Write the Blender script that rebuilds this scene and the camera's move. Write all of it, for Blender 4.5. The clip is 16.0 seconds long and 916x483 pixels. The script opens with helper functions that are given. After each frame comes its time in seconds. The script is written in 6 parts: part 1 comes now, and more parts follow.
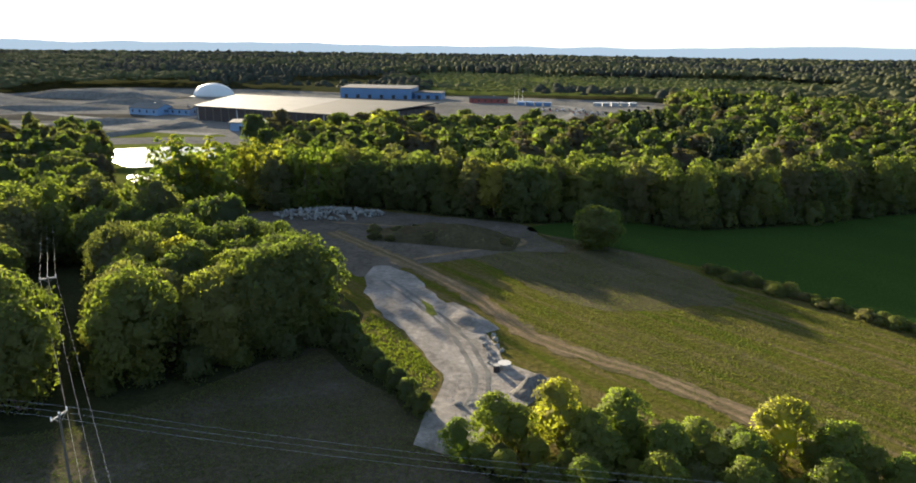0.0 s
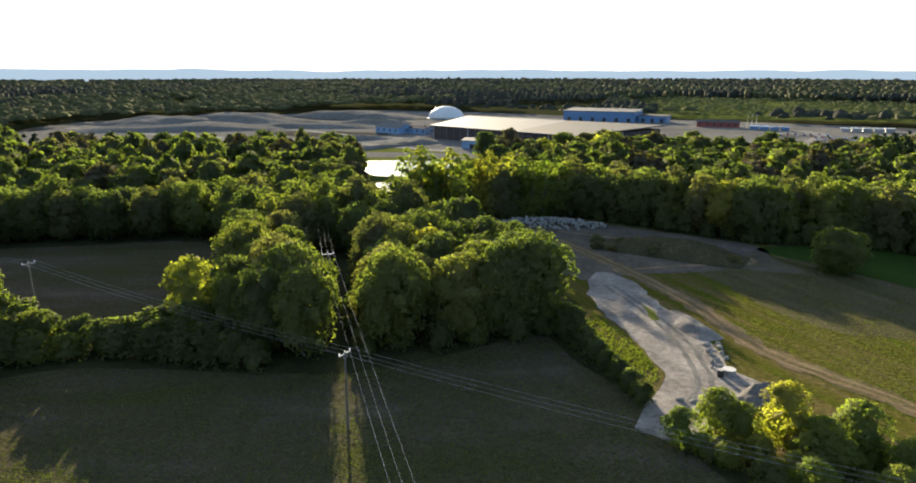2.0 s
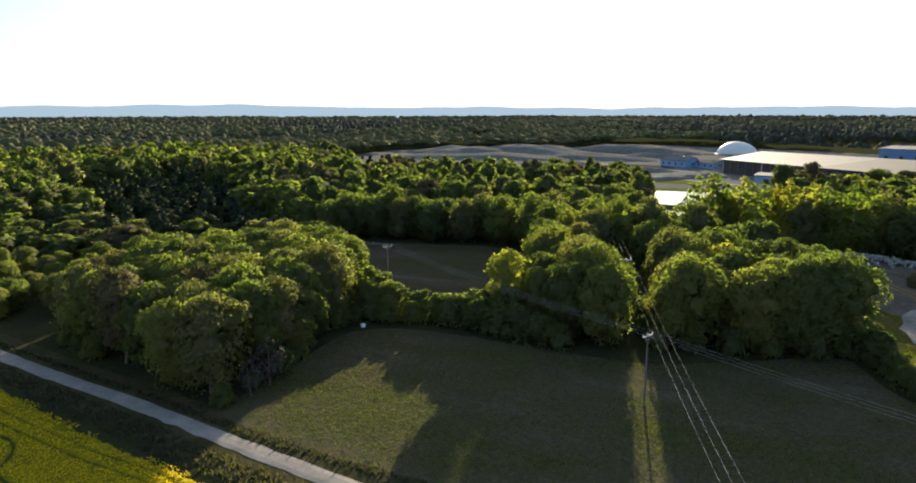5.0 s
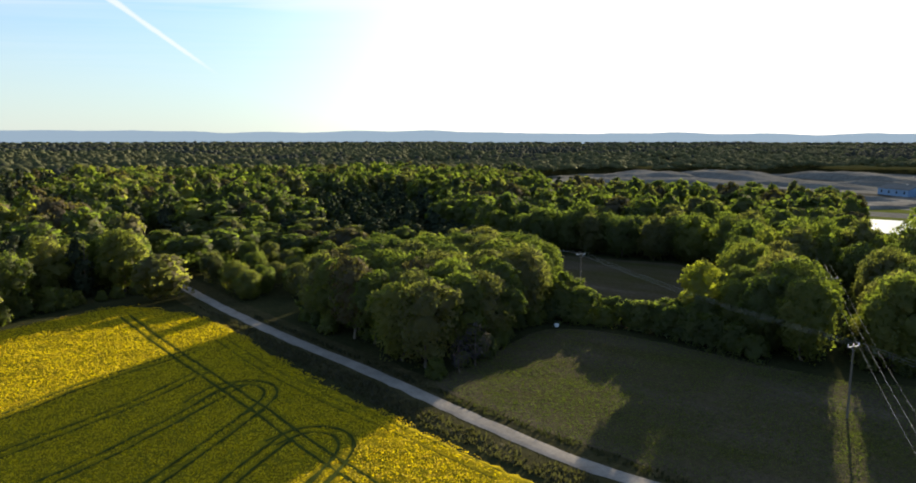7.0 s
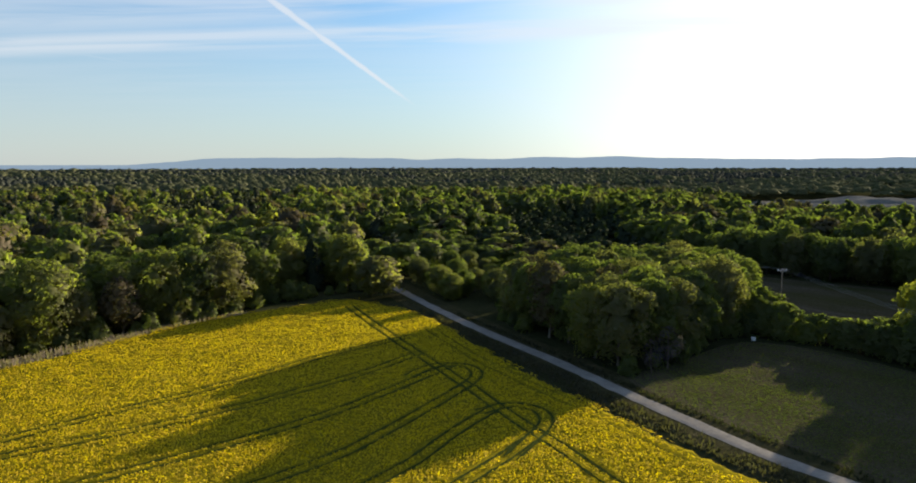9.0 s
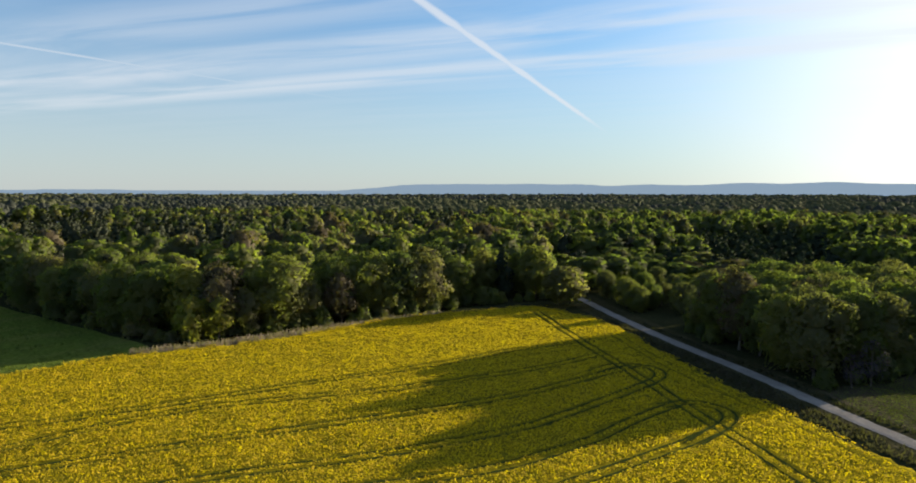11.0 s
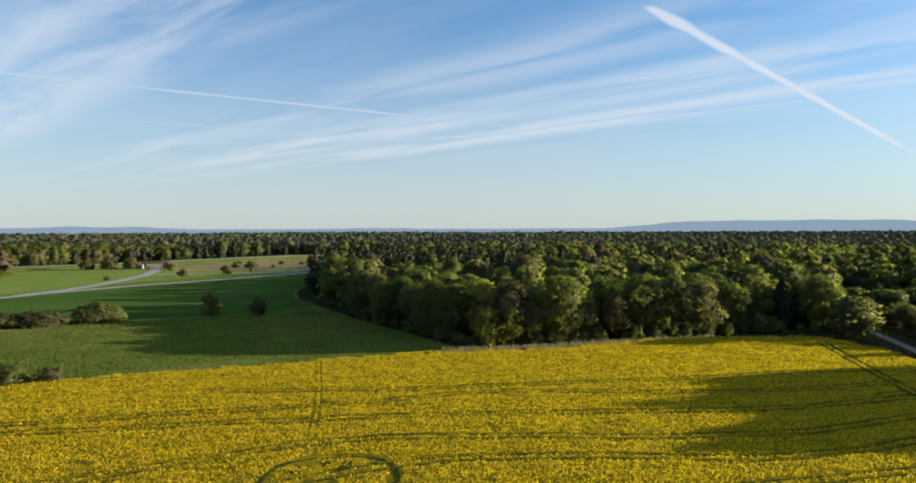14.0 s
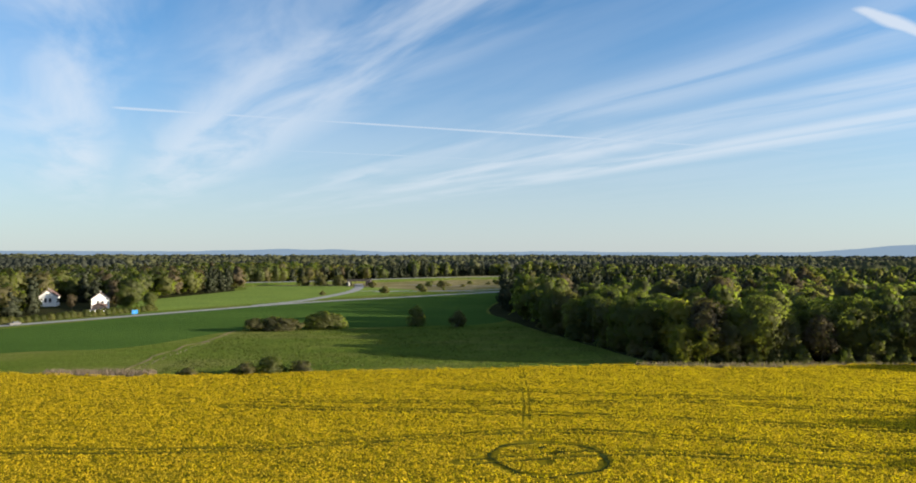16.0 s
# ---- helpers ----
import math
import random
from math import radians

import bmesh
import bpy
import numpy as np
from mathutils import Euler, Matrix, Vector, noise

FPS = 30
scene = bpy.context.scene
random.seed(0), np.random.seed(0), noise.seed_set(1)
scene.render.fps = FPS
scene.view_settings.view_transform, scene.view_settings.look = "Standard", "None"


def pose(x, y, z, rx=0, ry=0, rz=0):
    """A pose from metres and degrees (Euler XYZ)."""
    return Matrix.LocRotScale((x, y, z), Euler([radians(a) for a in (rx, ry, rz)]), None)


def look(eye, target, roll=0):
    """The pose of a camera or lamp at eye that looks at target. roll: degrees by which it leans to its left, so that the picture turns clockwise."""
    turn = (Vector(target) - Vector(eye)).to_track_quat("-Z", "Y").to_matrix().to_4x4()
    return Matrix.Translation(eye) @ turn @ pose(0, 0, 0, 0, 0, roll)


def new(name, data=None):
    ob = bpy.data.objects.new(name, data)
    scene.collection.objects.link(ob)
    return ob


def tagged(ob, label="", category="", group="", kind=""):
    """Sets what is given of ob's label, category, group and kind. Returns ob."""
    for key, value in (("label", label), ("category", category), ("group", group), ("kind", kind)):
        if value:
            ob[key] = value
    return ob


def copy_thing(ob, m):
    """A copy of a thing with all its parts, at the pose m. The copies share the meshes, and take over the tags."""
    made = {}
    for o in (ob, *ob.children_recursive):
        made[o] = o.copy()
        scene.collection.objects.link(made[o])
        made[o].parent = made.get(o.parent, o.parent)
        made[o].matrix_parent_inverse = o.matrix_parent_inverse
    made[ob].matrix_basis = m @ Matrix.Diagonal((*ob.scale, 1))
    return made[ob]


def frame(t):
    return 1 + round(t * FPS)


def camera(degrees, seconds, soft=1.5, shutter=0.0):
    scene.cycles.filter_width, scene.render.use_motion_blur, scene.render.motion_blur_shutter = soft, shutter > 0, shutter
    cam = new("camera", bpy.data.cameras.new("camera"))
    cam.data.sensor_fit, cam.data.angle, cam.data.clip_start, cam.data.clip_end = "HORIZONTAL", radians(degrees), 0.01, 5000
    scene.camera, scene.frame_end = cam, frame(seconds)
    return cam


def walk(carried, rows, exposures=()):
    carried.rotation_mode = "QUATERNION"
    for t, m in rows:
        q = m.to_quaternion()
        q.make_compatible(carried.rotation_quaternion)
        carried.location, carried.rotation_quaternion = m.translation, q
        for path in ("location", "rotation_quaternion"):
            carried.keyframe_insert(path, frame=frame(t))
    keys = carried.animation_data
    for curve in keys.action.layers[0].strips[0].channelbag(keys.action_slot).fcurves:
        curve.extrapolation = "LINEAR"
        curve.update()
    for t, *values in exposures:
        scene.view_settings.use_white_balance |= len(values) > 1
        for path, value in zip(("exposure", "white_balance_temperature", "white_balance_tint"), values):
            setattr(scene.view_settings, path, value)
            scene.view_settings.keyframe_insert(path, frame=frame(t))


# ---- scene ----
cam = camera(68.07, 16.0, 1.9)
# seconds, x, y, z in metres; yaw, pitch, roll in degrees
ROWS = [
    (0.0, 1.34, 2.39, 46.53, 3.00, -15.86, -0.65),
    (0.5, 0.84, 0.32, 45.82, 7.74, -15.36, -0.46),
    (1.0, 0.35, -1.99, 45.23, 12.67, -14.86, -0.27),
    (1.5, -0.04, -4.48, 44.72, 17.12, -14.36, -0.10),
    (2.0, -0.25, -7.12, 44.28, 21.00, -13.86, 0.04),
    (2.5, -0.27, -9.86, 43.87, 24.82, -13.36, 0.15),
    (3.0, -0.07, -12.61, 43.48, 28.63, -12.87, 0.24),
    (3.5, 0.31, -15.32, 43.07, 32.44, -12.37, 0.28),
    (4.0, 0.85, -17.94, 42.60, 36.25, -11.86, 0.27),
    (4.5, 1.54, -20.48, 42.07, 40.07, -11.34, 0.19),
    (5.0, 2.41, -22.97, 41.47, 43.89, -10.81, 0.09),
    (5.5, 3.48, -25.39, 40.84, 47.71, -10.28, -0.00),
    (6.0, 4.80, -27.75, 40.19, 51.53, -9.74, -0.06),
    (6.5, 6.38, -30.05, 39.56, 55.36, -9.19, -0.06),
    (7.0, 8.19, -32.24, 38.94, 59.19, -8.63, -0.02),
    (7.5, 10.16, -34.30, 38.30, 63.06, -8.08, 0.04),
    (8.0, 12.19, -36.15, 37.63, 66.97, -7.52, 0.08),
    (8.5, 14.28, -37.70, 36.88, 70.73, -6.97, 0.09),
    (9.0, 16.41, -38.93, 36.04, 74.68, -6.42, 0.07),
    (9.5, 18.59, -39.80, 35.14, 78.70, -5.87, 0.03),
    (10.0, 20.83, -40.35, 34.22, 82.69, -5.32, -0.03),
    (10.5, 23.14, -40.62, 33.32, 86.60, -4.76, -0.07),
    (11.0, 25.54, -40.69, 32.51, 90.42, -4.19, -0.08),
    (11.5, 28.04, -40.64, 31.80, 94.15, -3.62, -0.04),
    (12.0, 30.69, -40.53, 31.22, 97.83, -3.05, 0.06),
    (12.5, 33.54, -40.40, 30.74, 101.51, -2.52, 0.15),
    (13.0, 36.58, -40.25, 30.34, 105.16, -2.00, 0.20),
    (13.5, 39.74, -40.10, 30.00, 108.87, -1.49, 0.20),
    (14.0, 42.93, -39.91, 29.67, 112.68, -0.97, 0.16),
    (14.5, 46.13, -39.62, 29.34, 116.48, -0.45, 0.10),
    (15.0, 49.36, -39.17, 28.99, 120.23, 0.05, 0.02),
    (15.5, 52.64, -38.51, 28.64, 123.97, 0.53, -0.05),
    (16.0, 55.99, -37.64, 28.30, 127.72, 1.01, -0.10),
]
walk(cam, [(t, pose(x, y, z, 90 + pitch, roll, yaw)) for t, x, y, z, yaw, pitch, roll in ROWS],
     [(0.0, 2.2, 7000, 10), (3.5, 2.2, 7000, 10), (7.0, 1.74, 6900, 10), (9.0, 1.44, 6700, 10), (12.5, 1.38, 6600, 10), (16.0, 1.46, 6500, 10)])

# ---- world, sun, exposure ----
SUN_AZ, SUN_EL = 31.0, 10.3      # degrees from +y towards -x, and above the horizon
to_sun = Vector((-math.sin(radians(SUN_AZ)) * math.cos(radians(SUN_EL)), math.cos(radians(SUN_AZ)) * math.cos(radians(SUN_EL)), math.sin(radians(SUN_EL))))
world = bpy.data.worlds.new("evening_sky")
scene.world = world
world.use_nodes = True
wn, wl = world.node_tree.nodes, world.node_tree.links
wn.clear()
sky = wn.new("ShaderNodeTexSky")
sky.sky_type, sky.sun_disc = "NISHITA", False
sky.sun_elevation, sky.sun_rotation = radians(SUN_EL), radians(-SUN_AZ)
sky.air_density, sky.dust_density, sky.ozone_density, sky.altitude = 1.0, 0.3, 2.5, 100


def wmath(op, a, b=0.0, c=0.0, clamp=False):
    n = wn.new("ShaderNodeMath")
    n.operation, n.use_clamp = op, clamp
    for k, v in enumerate((a, b, c)):
        if isinstance(v, bpy.types.NodeSocket):
            wl.new(v, n.inputs[k])
        else:
            n.inputs[k].default_value = v
    return n.outputs[0]


def wmix(fac, a, b, how="MIX"):
    m = wn.new("ShaderNodeMix")
    m.data_type, m.blend_type = "RGBA", how
    for sock, v in ((m.inputs[0], fac), (m.inputs[6], a), (m.inputs[7], b)):
        if isinstance(v, bpy.types.NodeSocket):
            wl.new(v, sock)
        elif isinstance(v, tuple):
            sock.default_value = (*v, 1)
        else:
            sock.default_value = v
    return m.outputs[2]


def wrange(x, lo, hi, a=0.0, b=1.0):
    n = wn.new("ShaderNodeMapRange")
    n.interpolation_type = "SMOOTHSTEP"
    wl.new(x, n.inputs[0])
    for k, v in enumerate((lo, hi, a, b)):
        n.inputs[k + 1].default_value = v
    return n.outputs[0]


way = wn.new("ShaderNodeTexCoord").outputs["Generated"]
xyz = wn.new("ShaderNodeSeparateXYZ")
wl.new(way, xyz.inputs[0])
up = xyz.outputs[2]
dot = wn.new("ShaderNodeVectorMath")
dot.operation = "DOT_PRODUCT"
wl.new(way, dot.inputs[0])
dot.inputs[1].default_value = to_sun
sunward = dot.outputs["Value"]
# pale haze towards the horizon, and thin bright veil round the sun
haze = wmath("POWER", wrange(up, 0.42, -0.02), 1.6)
blue = wmix(1.0, sky.outputs[0], (0.68, 1.06, 1.32), "MULTIPLY")
base = wmix(wmath("MULTIPLY", haze, 0.74), blue, (3.7, 3.86, 4.12))
veil = wmath("POWER", wrange(sunward, 0.40, 1.0), 4.4)
base = wmix(wmath("MULTIPLY", veil, 0.9), base, (8.0, 7.9, 7.7))
# cirrus and vapour trails, on a flat layer high above
high = wmath("MAXIMUM", up, 0.02)
pu, pv = wmath("DIVIDE", xyz.outputs[0], high), wmath("DIVIDE", xyz.outputs[1], high)
across = wmath("ADD", wmath("MULTIPLY", pu, 0.914), wmath("MULTIPLY", pv, -0.406))
along = wmath("ADD", wmath("MULTIPLY", pu, 0.406), wmath("MULTIPLY", pv, 0.914))
comb = wn.new("ShaderNodeCombineXYZ")
wl.new(wmath("MULTIPLY", across, 1.1), comb.inputs[0])
wl.new(wmath("MULTIPLY", along, 0.26), comb.inputs[1])
streak = wn.new("ShaderNodeTexNoise")
streak.inputs["Scale"].default_value, streak.inputs["Detail"].default_value, streak.inputs["Roughness"].default_value = 1.6, 5, 0.55
streak.inputs["Distortion"].default_value = 0.5
wl.new(comb.outputs[0], streak.inputs["Vector"])
bands = wn.new("ShaderNodeValToRGB")
stops = ((0.0, 0.12), (0.13, 0.15), (0.18, 0.75), (0.225, 0.72), (0.25, 0.25), (0.30, 0.8), (0.35, 0.62), (0.38, 0.2), (0.445, 0.55), (0.50, 0.12), (0.58, 0.15), (0.645, 0.85), (0.70, 0.7), (0.745, 0.12), (0.785, 0.8), (0.83, 0.6), (0.88, 0.2), (1.0, 0.25))
els = bands.color_ramp.elements
while len(els) < len(stops):
    els.new(0.5)
for e, (p, v) in zip(els, stops):
    e.position, e.color = p, (v, v, v, 1)
wl.new(wmath("MULTIPLY_ADD", across, 1 / 9, 7 / 9, True), bands.inputs[0])
cirrus = wmath("MULTIPLY", wrange(streak.outputs["Fac"], 0.28, 0.66), bands.outputs[0])


def trail(nx, ny, c, width, s0, s1):
    """A straight vapour trail on the layer: its line nx * u + ny * v = c, from s0 to s1 along it."""
    d = wmath("ABSOLUTE", wmath("ADD", wmath("ADD", wmath("MULTIPLY", pu, nx), wmath("MULTIPLY", pv, ny)), -c))
    s = wmath("ADD", wmath("MULTIPLY", pu, -ny), wmath("MULTIPLY", pv, nx))
    body = wrange(wmath("ADD", d, wmath("MULTIPLY", wmath("ADD", streak.outputs["Fac"], -0.5), width)), width, width * 0.2)
    return wmath("MULTIPLY", body, wmath("MULTIPLY", wrange(s, s0, s0 + 0.12), wrange(s, s1, s1 - 4)))


cirrus = wmath("MAXIMUM", cirrus, trail(0.317, 0.948, -1.37, 0.062, 2.8, 12.5))
cirrus = wmath("MAXIMUM", cirrus, wmath("MULTIPLY", trail(0.549, 0.836, -5.17, 0.06, -0.8, 6.6), 0.62))
cirrus = wmath("MAXIMUM", cirrus, wmath("MULTIPLY", trail(0.578, 0.816, -6.80, 0.05, 0.2, 5.6), 0.4))
cirrus = wmath("MULTIPLY", cirrus, wrange(up, 0.035, 0.13))
base = wmix(wmath("MULTIPLY", cirrus, 0.74), base, (4.7, 5.0, 5.4))
bg = wn.new("ShaderNodeBackground")
bg.inputs["Strength"].default_value = 0.063
wout = wn.new("ShaderNodeOutputWorld")
wl.new(base, bg.inputs[0])
wl.new(bg.outputs[0], wout.inputs[0])

sun_data = bpy.data.lights.new("sun", "SUN")
sun_data.energy, sun_data.angle, sun_data.color = 5.0, radians(0.6), (1.0, 0.88, 0.68)
sun = new("sun", sun_data)
sun.matrix_world = look((0, 0, 300), Vector((0, 0, 300)) - to_sun)

# ---- materials ----
def material(name):
    m = bpy.data.materials.new(name)
    m.use_nodes = True
    return m, m.node_tree.nodes, m.node_tree.links


def ramp(nodes, stops):
    r = nodes.new("ShaderNodeValToRGB")
    els = r.color_ramp.elements
    while len(els) < len(stops):
        els.new(0.5)
    for e, (p, c) in zip(els, stops):
        e.position, e.color = p, (*c, 1)
    return r


def noise_node(nodes, links, coord, scale, detail=4.0, rough=0.55, stretch=None, turn=0.0):
    n = nodes.new("ShaderNodeTexNoise")
    n.inputs["Scale"].default_value, n.inputs["Detail"].default_value, n.inputs["Roughness"].default_value = scale, detail, rough
    if stretch:
        mp = nodes.new("ShaderNodeMapping")
        mp.vector_type = "TEXTURE"
        mp.inputs["Rotation"].default_value[2] = radians(turn)
        mp.inputs["Scale"].default_value = stretch
        links.new(coord, mp.inputs["Vector"])
        coord = mp.outputs["Vector"]
    links.new(coord, n.inputs["Vector"])
    return n


def mixed(nodes, links, a, b, fac, how="MIX"):
    m = nodes.new("ShaderNodeMix")
    m.data_type, m.blend_type = "RGBA", how
    for sock, v in ((m.inputs[0], fac), (m.inputs[6], a), (m.inputs[7], b)):
        if isinstance(v, bpy.types.NodeSocket):
            links.new(v, sock)
        elif isinstance(v, tuple):
            sock.default_value = (*v, 1)
        else:
            sock.default_value = v
    return m.outputs[2]


def earth(name, big, fine, big_scale=0.05, fine_scale=1.2, rough=0.95, bump=0.3, stretch=None, turn=0.0, bump_scale=2.5, bump_dist=0.15):
    """Ground cover: two colour ramps, a broad one for stains and a fine one for tufts and grains that multiplies it."""
    m, n, l = material(name)
    b = n["Principled BSDF"]
    b.inputs["Roughness"].default_value = rough
    b.inputs["Specular IOR Level"].default_value = 0.0
    pos = n.new("ShaderNodeNewGeometry").outputs["Position"]
    a = noise_node(n, l, pos, big_scale, 5, 0.6, stretch, turn)
    f = noise_node(n, l, pos, fine_scale, 6, 0.7)
    ra, rf = ramp(n, big), ramp(n, fine)
    l.new(a.outputs["Fac"], ra.inputs["Fac"])
    l.new(f.outputs["Fac"], rf.inputs["Fac"])
    col = mixed(n, l, ra.outputs["Color"], rf.outputs["Color"], 1.0, "MULTIPLY")
    l.new(col, b.inputs["Base Color"])
    bn = noise_node(n, l, pos, bump_scale, 6, 0.7)
    bp = n.new("ShaderNodeBump")
    bp.inputs["Strength"].default_value, bp.inputs["Distance"].default_value = bump, bump_dist
    l.new(bn.outputs["Fac"], bp.inputs["Height"])
    l.new(bp.outputs["Normal"], b.inputs["Normal"])
    return m


FINE = [(0.3, (0.62, 0.62, 0.6)), (0.7, (1.25, 1.25, 1.2))]
GRASS = earth("rough_grass", [(0.3, (0.075, 0.085, 0.022)), (0.55, (0.10, 0.115, 0.03)), (0.75, (0.15, 0.125, 0.05))], FINE, 0.09, 1.6, bump=0.5)
FLOOR_M = earth("woodland_floor", [(0.3, (0.024, 0.028, 0.013)), (0.7, (0.042, 0.042, 0.02))], FINE, 0.1, 1.5)
MEADOW = earth("mown_meadow", [(0.22, (0.052, 0.066, 0.015)), (0.34, (0.052, 0.052, 0.021)), (0.46, (0.063, 0.056, 0.032)), (0.6, (0.076, 0.064, 0.045)), (0.7, (0.108, 0.090, 0.070))], FINE, 0.07, 1.3, stretch=(2.2, 0.8, 1), turn=22, bump=0.9, bump_scale=1.1, bump_dist=0.4)
STUBBLE = earth("thin_grass_field", [(0.36, (0.056, 0.072, 0.011)), (0.47, (0.074, 0.071, 0.016)), (0.57, (0.094, 0.077, 0.030)), (0.70, (0.124, 0.098, 0.056))], FINE, 0.42, 1.1, stretch=(16, 0.8, 1), turn=-49, bump=0.9, bump_scale=1.1, bump_dist=0.4)
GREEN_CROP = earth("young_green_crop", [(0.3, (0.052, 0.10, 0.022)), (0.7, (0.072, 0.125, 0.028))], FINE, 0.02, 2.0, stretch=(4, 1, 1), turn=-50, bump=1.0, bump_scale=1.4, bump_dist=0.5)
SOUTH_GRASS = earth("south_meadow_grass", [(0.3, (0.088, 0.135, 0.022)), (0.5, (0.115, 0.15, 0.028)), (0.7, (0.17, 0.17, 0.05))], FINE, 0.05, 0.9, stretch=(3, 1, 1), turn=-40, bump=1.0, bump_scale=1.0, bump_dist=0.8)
# copy of GREEN_CROP, darkened to carry the north wood's shade in its colour
SHADY_CROP = earth("shade_dark_green_crop", [(0.3, (0.023, 0.046, 0.011)), (0.7, (0.033, 0.061, 0.014))], FINE, 0.03, 2.0, stretch=(4, 1, 1), turn=-50, bump=0.8, bump_scale=1.4, bump_dist=0.3)
GRAVEL = earth("grey_crushed_stone", [(0.3, (0.151, 0.136, 0.120)), (0.5, (0.218, 0.198, 0.177)), (0.7, (0.294, 0.269, 0.239))], [(0.3, (0.62, 0.62, 0.62)), (0.7, (1.25, 1.25, 1.25))], 0.16, 0.9, bump=0.9, bump_scale=1.2, bump_dist=0.35)
ROAD_M = earth("pale_gravel_road", [(0.3, (0.17, 0.155, 0.138)), (0.7, (0.26, 0.238, 0.212))], [(0.3, (0.8, 0.8, 0.8)), (0.7, (1.15, 1.15, 1.15))], 0.3, 3.0, bump=0.3, bump_scale=4, bump_dist=0.05)
DIRT = earth("brown_dirt_track", [(0.3, (0.140, 0.099, 0.059)), (0.7, (0.203, 0.150, 0.099))], FINE, 0.2, 1.5, bump=0.7, bump_scale=1.6)
SAND = earth("grey_pit_ground", [(0.3, (0.10, 0.097, 0.092)), (0.7, (0.18, 0.172, 0.163))], FINE, 0.02, 0.3, bump=0.4, bump_scale=0.4, bump_dist=0.8)
ASPHALT = earth("worn_asphalt", [(0.3, (0.24, 0.24, 0.235)), (0.7, (0.3, 0.3, 0.29))], [(0.3, (0.9, 0.9, 0.9)), (0.7, (1.1, 1.1, 1.1))], 0.1, 2.0, rough=0.8, bump=0.1)
FAR_SCRUB = earth("far_scrub_ground", [(0.3, (0.05, 0.065, 0.02)), (0.7, (0.085, 0.10, 0.03))], FINE, 0.012, 0.1, bump=0.4, bump_scale=0.2, bump_dist=1.5)
STONE = earth("pale_broken_rock", [(0.3, (0.19, 0.183, 0.172)), (0.7, (0.29, 0.282, 0.268))], FINE, 0.5, 3.0, bump=0.5)
REED = earth("dry_reed", [(0.3, (0.13, 0.11, 0.06)), (0.7, (0.20, 0.165, 0.10))], FINE, 0.3, 2.5, bump=0.8)


def foliage(name, stops, translucent=0.55, patch=0.11, relief=0.0):
    """Leaves: colour by tree (Object Info random) and by leaf (random per island), light passing through."""
    m, n, l = material(name)
    n.remove(n["Principled BSDF"])
    out = n["Material Output"]
    r = ramp(n, stops)
    info, geo = n.new("ShaderNodeObjectInfo"), n.new("ShaderNodeNewGeometry")
    big = noise_node(n, l, geo.outputs["Position"], patch, 2, 0.5)
    add = n.new("ShaderNodeMath")
    add.operation = "MULTIPLY_ADD"
    l.new(big.outputs["Fac"], add.inputs[0])
    add.inputs[1].default_value = 0.7
    l.new(info.outputs["Random"], add.inputs[2])
    add2 = n.new("ShaderNodeMath")
    add2.operation = "MULTIPLY_ADD"
    l.new(geo.outputs["Random Per Island"], add2.inputs[0])
    add2.inputs[1].default_value = 0.08
    l.new(add.outputs[0], add2.inputs[2])
    sc = n.new("ShaderNodeMath")
    sc.operation = "MULTIPLY_ADD"
    l.new(add2.outputs[0], sc.inputs[0])
    sc.inputs[1].default_value, sc.inputs[2].default_value = 0.72, -0.22
    l.new(sc.outputs[0], r.inputs["Fac"])
    d, t, g = n.new("ShaderNodeBsdfDiffuse"), n.new("ShaderNodeBsdfTranslucent"), n.new("ShaderNodeBsdfGlossy")
    g.inputs["Roughness"].default_value = 0.7
    tint = mixed(n, l, r.outputs["Color"], (1.6, 1.86, 0.80), 1.0, "MULTIPLY")
    l.new(mixed(n, l, r.outputs["Color"], (0.75, 0.70, 1.0), 1.0, "MULTIPLY"), d.inputs["Color"])
    if relief:
        bn = noise_node(n, l, geo.outputs["Position"], 0.4, 4, 0.7)
        bp = n.new("ShaderNodeBump")
        bp.inputs["Strength"].default_value, bp.inputs["Distance"].default_value = 1.0, relief
        l.new(bn.outputs["Fac"], bp.inputs["Height"])
        l.new(bp.outputs["Normal"], d.inputs["Normal"])
        l.new(bp.outputs["Normal"], t.inputs["Normal"])
    l.new(tint, t.inputs["Color"])
    g.inputs["Color"].default_value = (0.5, 0.5, 0.42, 1)
    mx, mg = n.new("ShaderNodeMixShader"), n.new("ShaderNodeMixShader")
    mx.inputs[0].default_value, mg.inputs[0].default_value = translucent, 0.03
    l.new(d.outputs[0], mx.inputs[1])
    l.new(t.outputs[0], mx.inputs[2])
    l.new(mx.outputs[0], mg.inputs[1])
    l.new(g.outputs[0], mg.inputs[2])
    l.new(mg.outputs[0], out.inputs["Surface"])
    return m


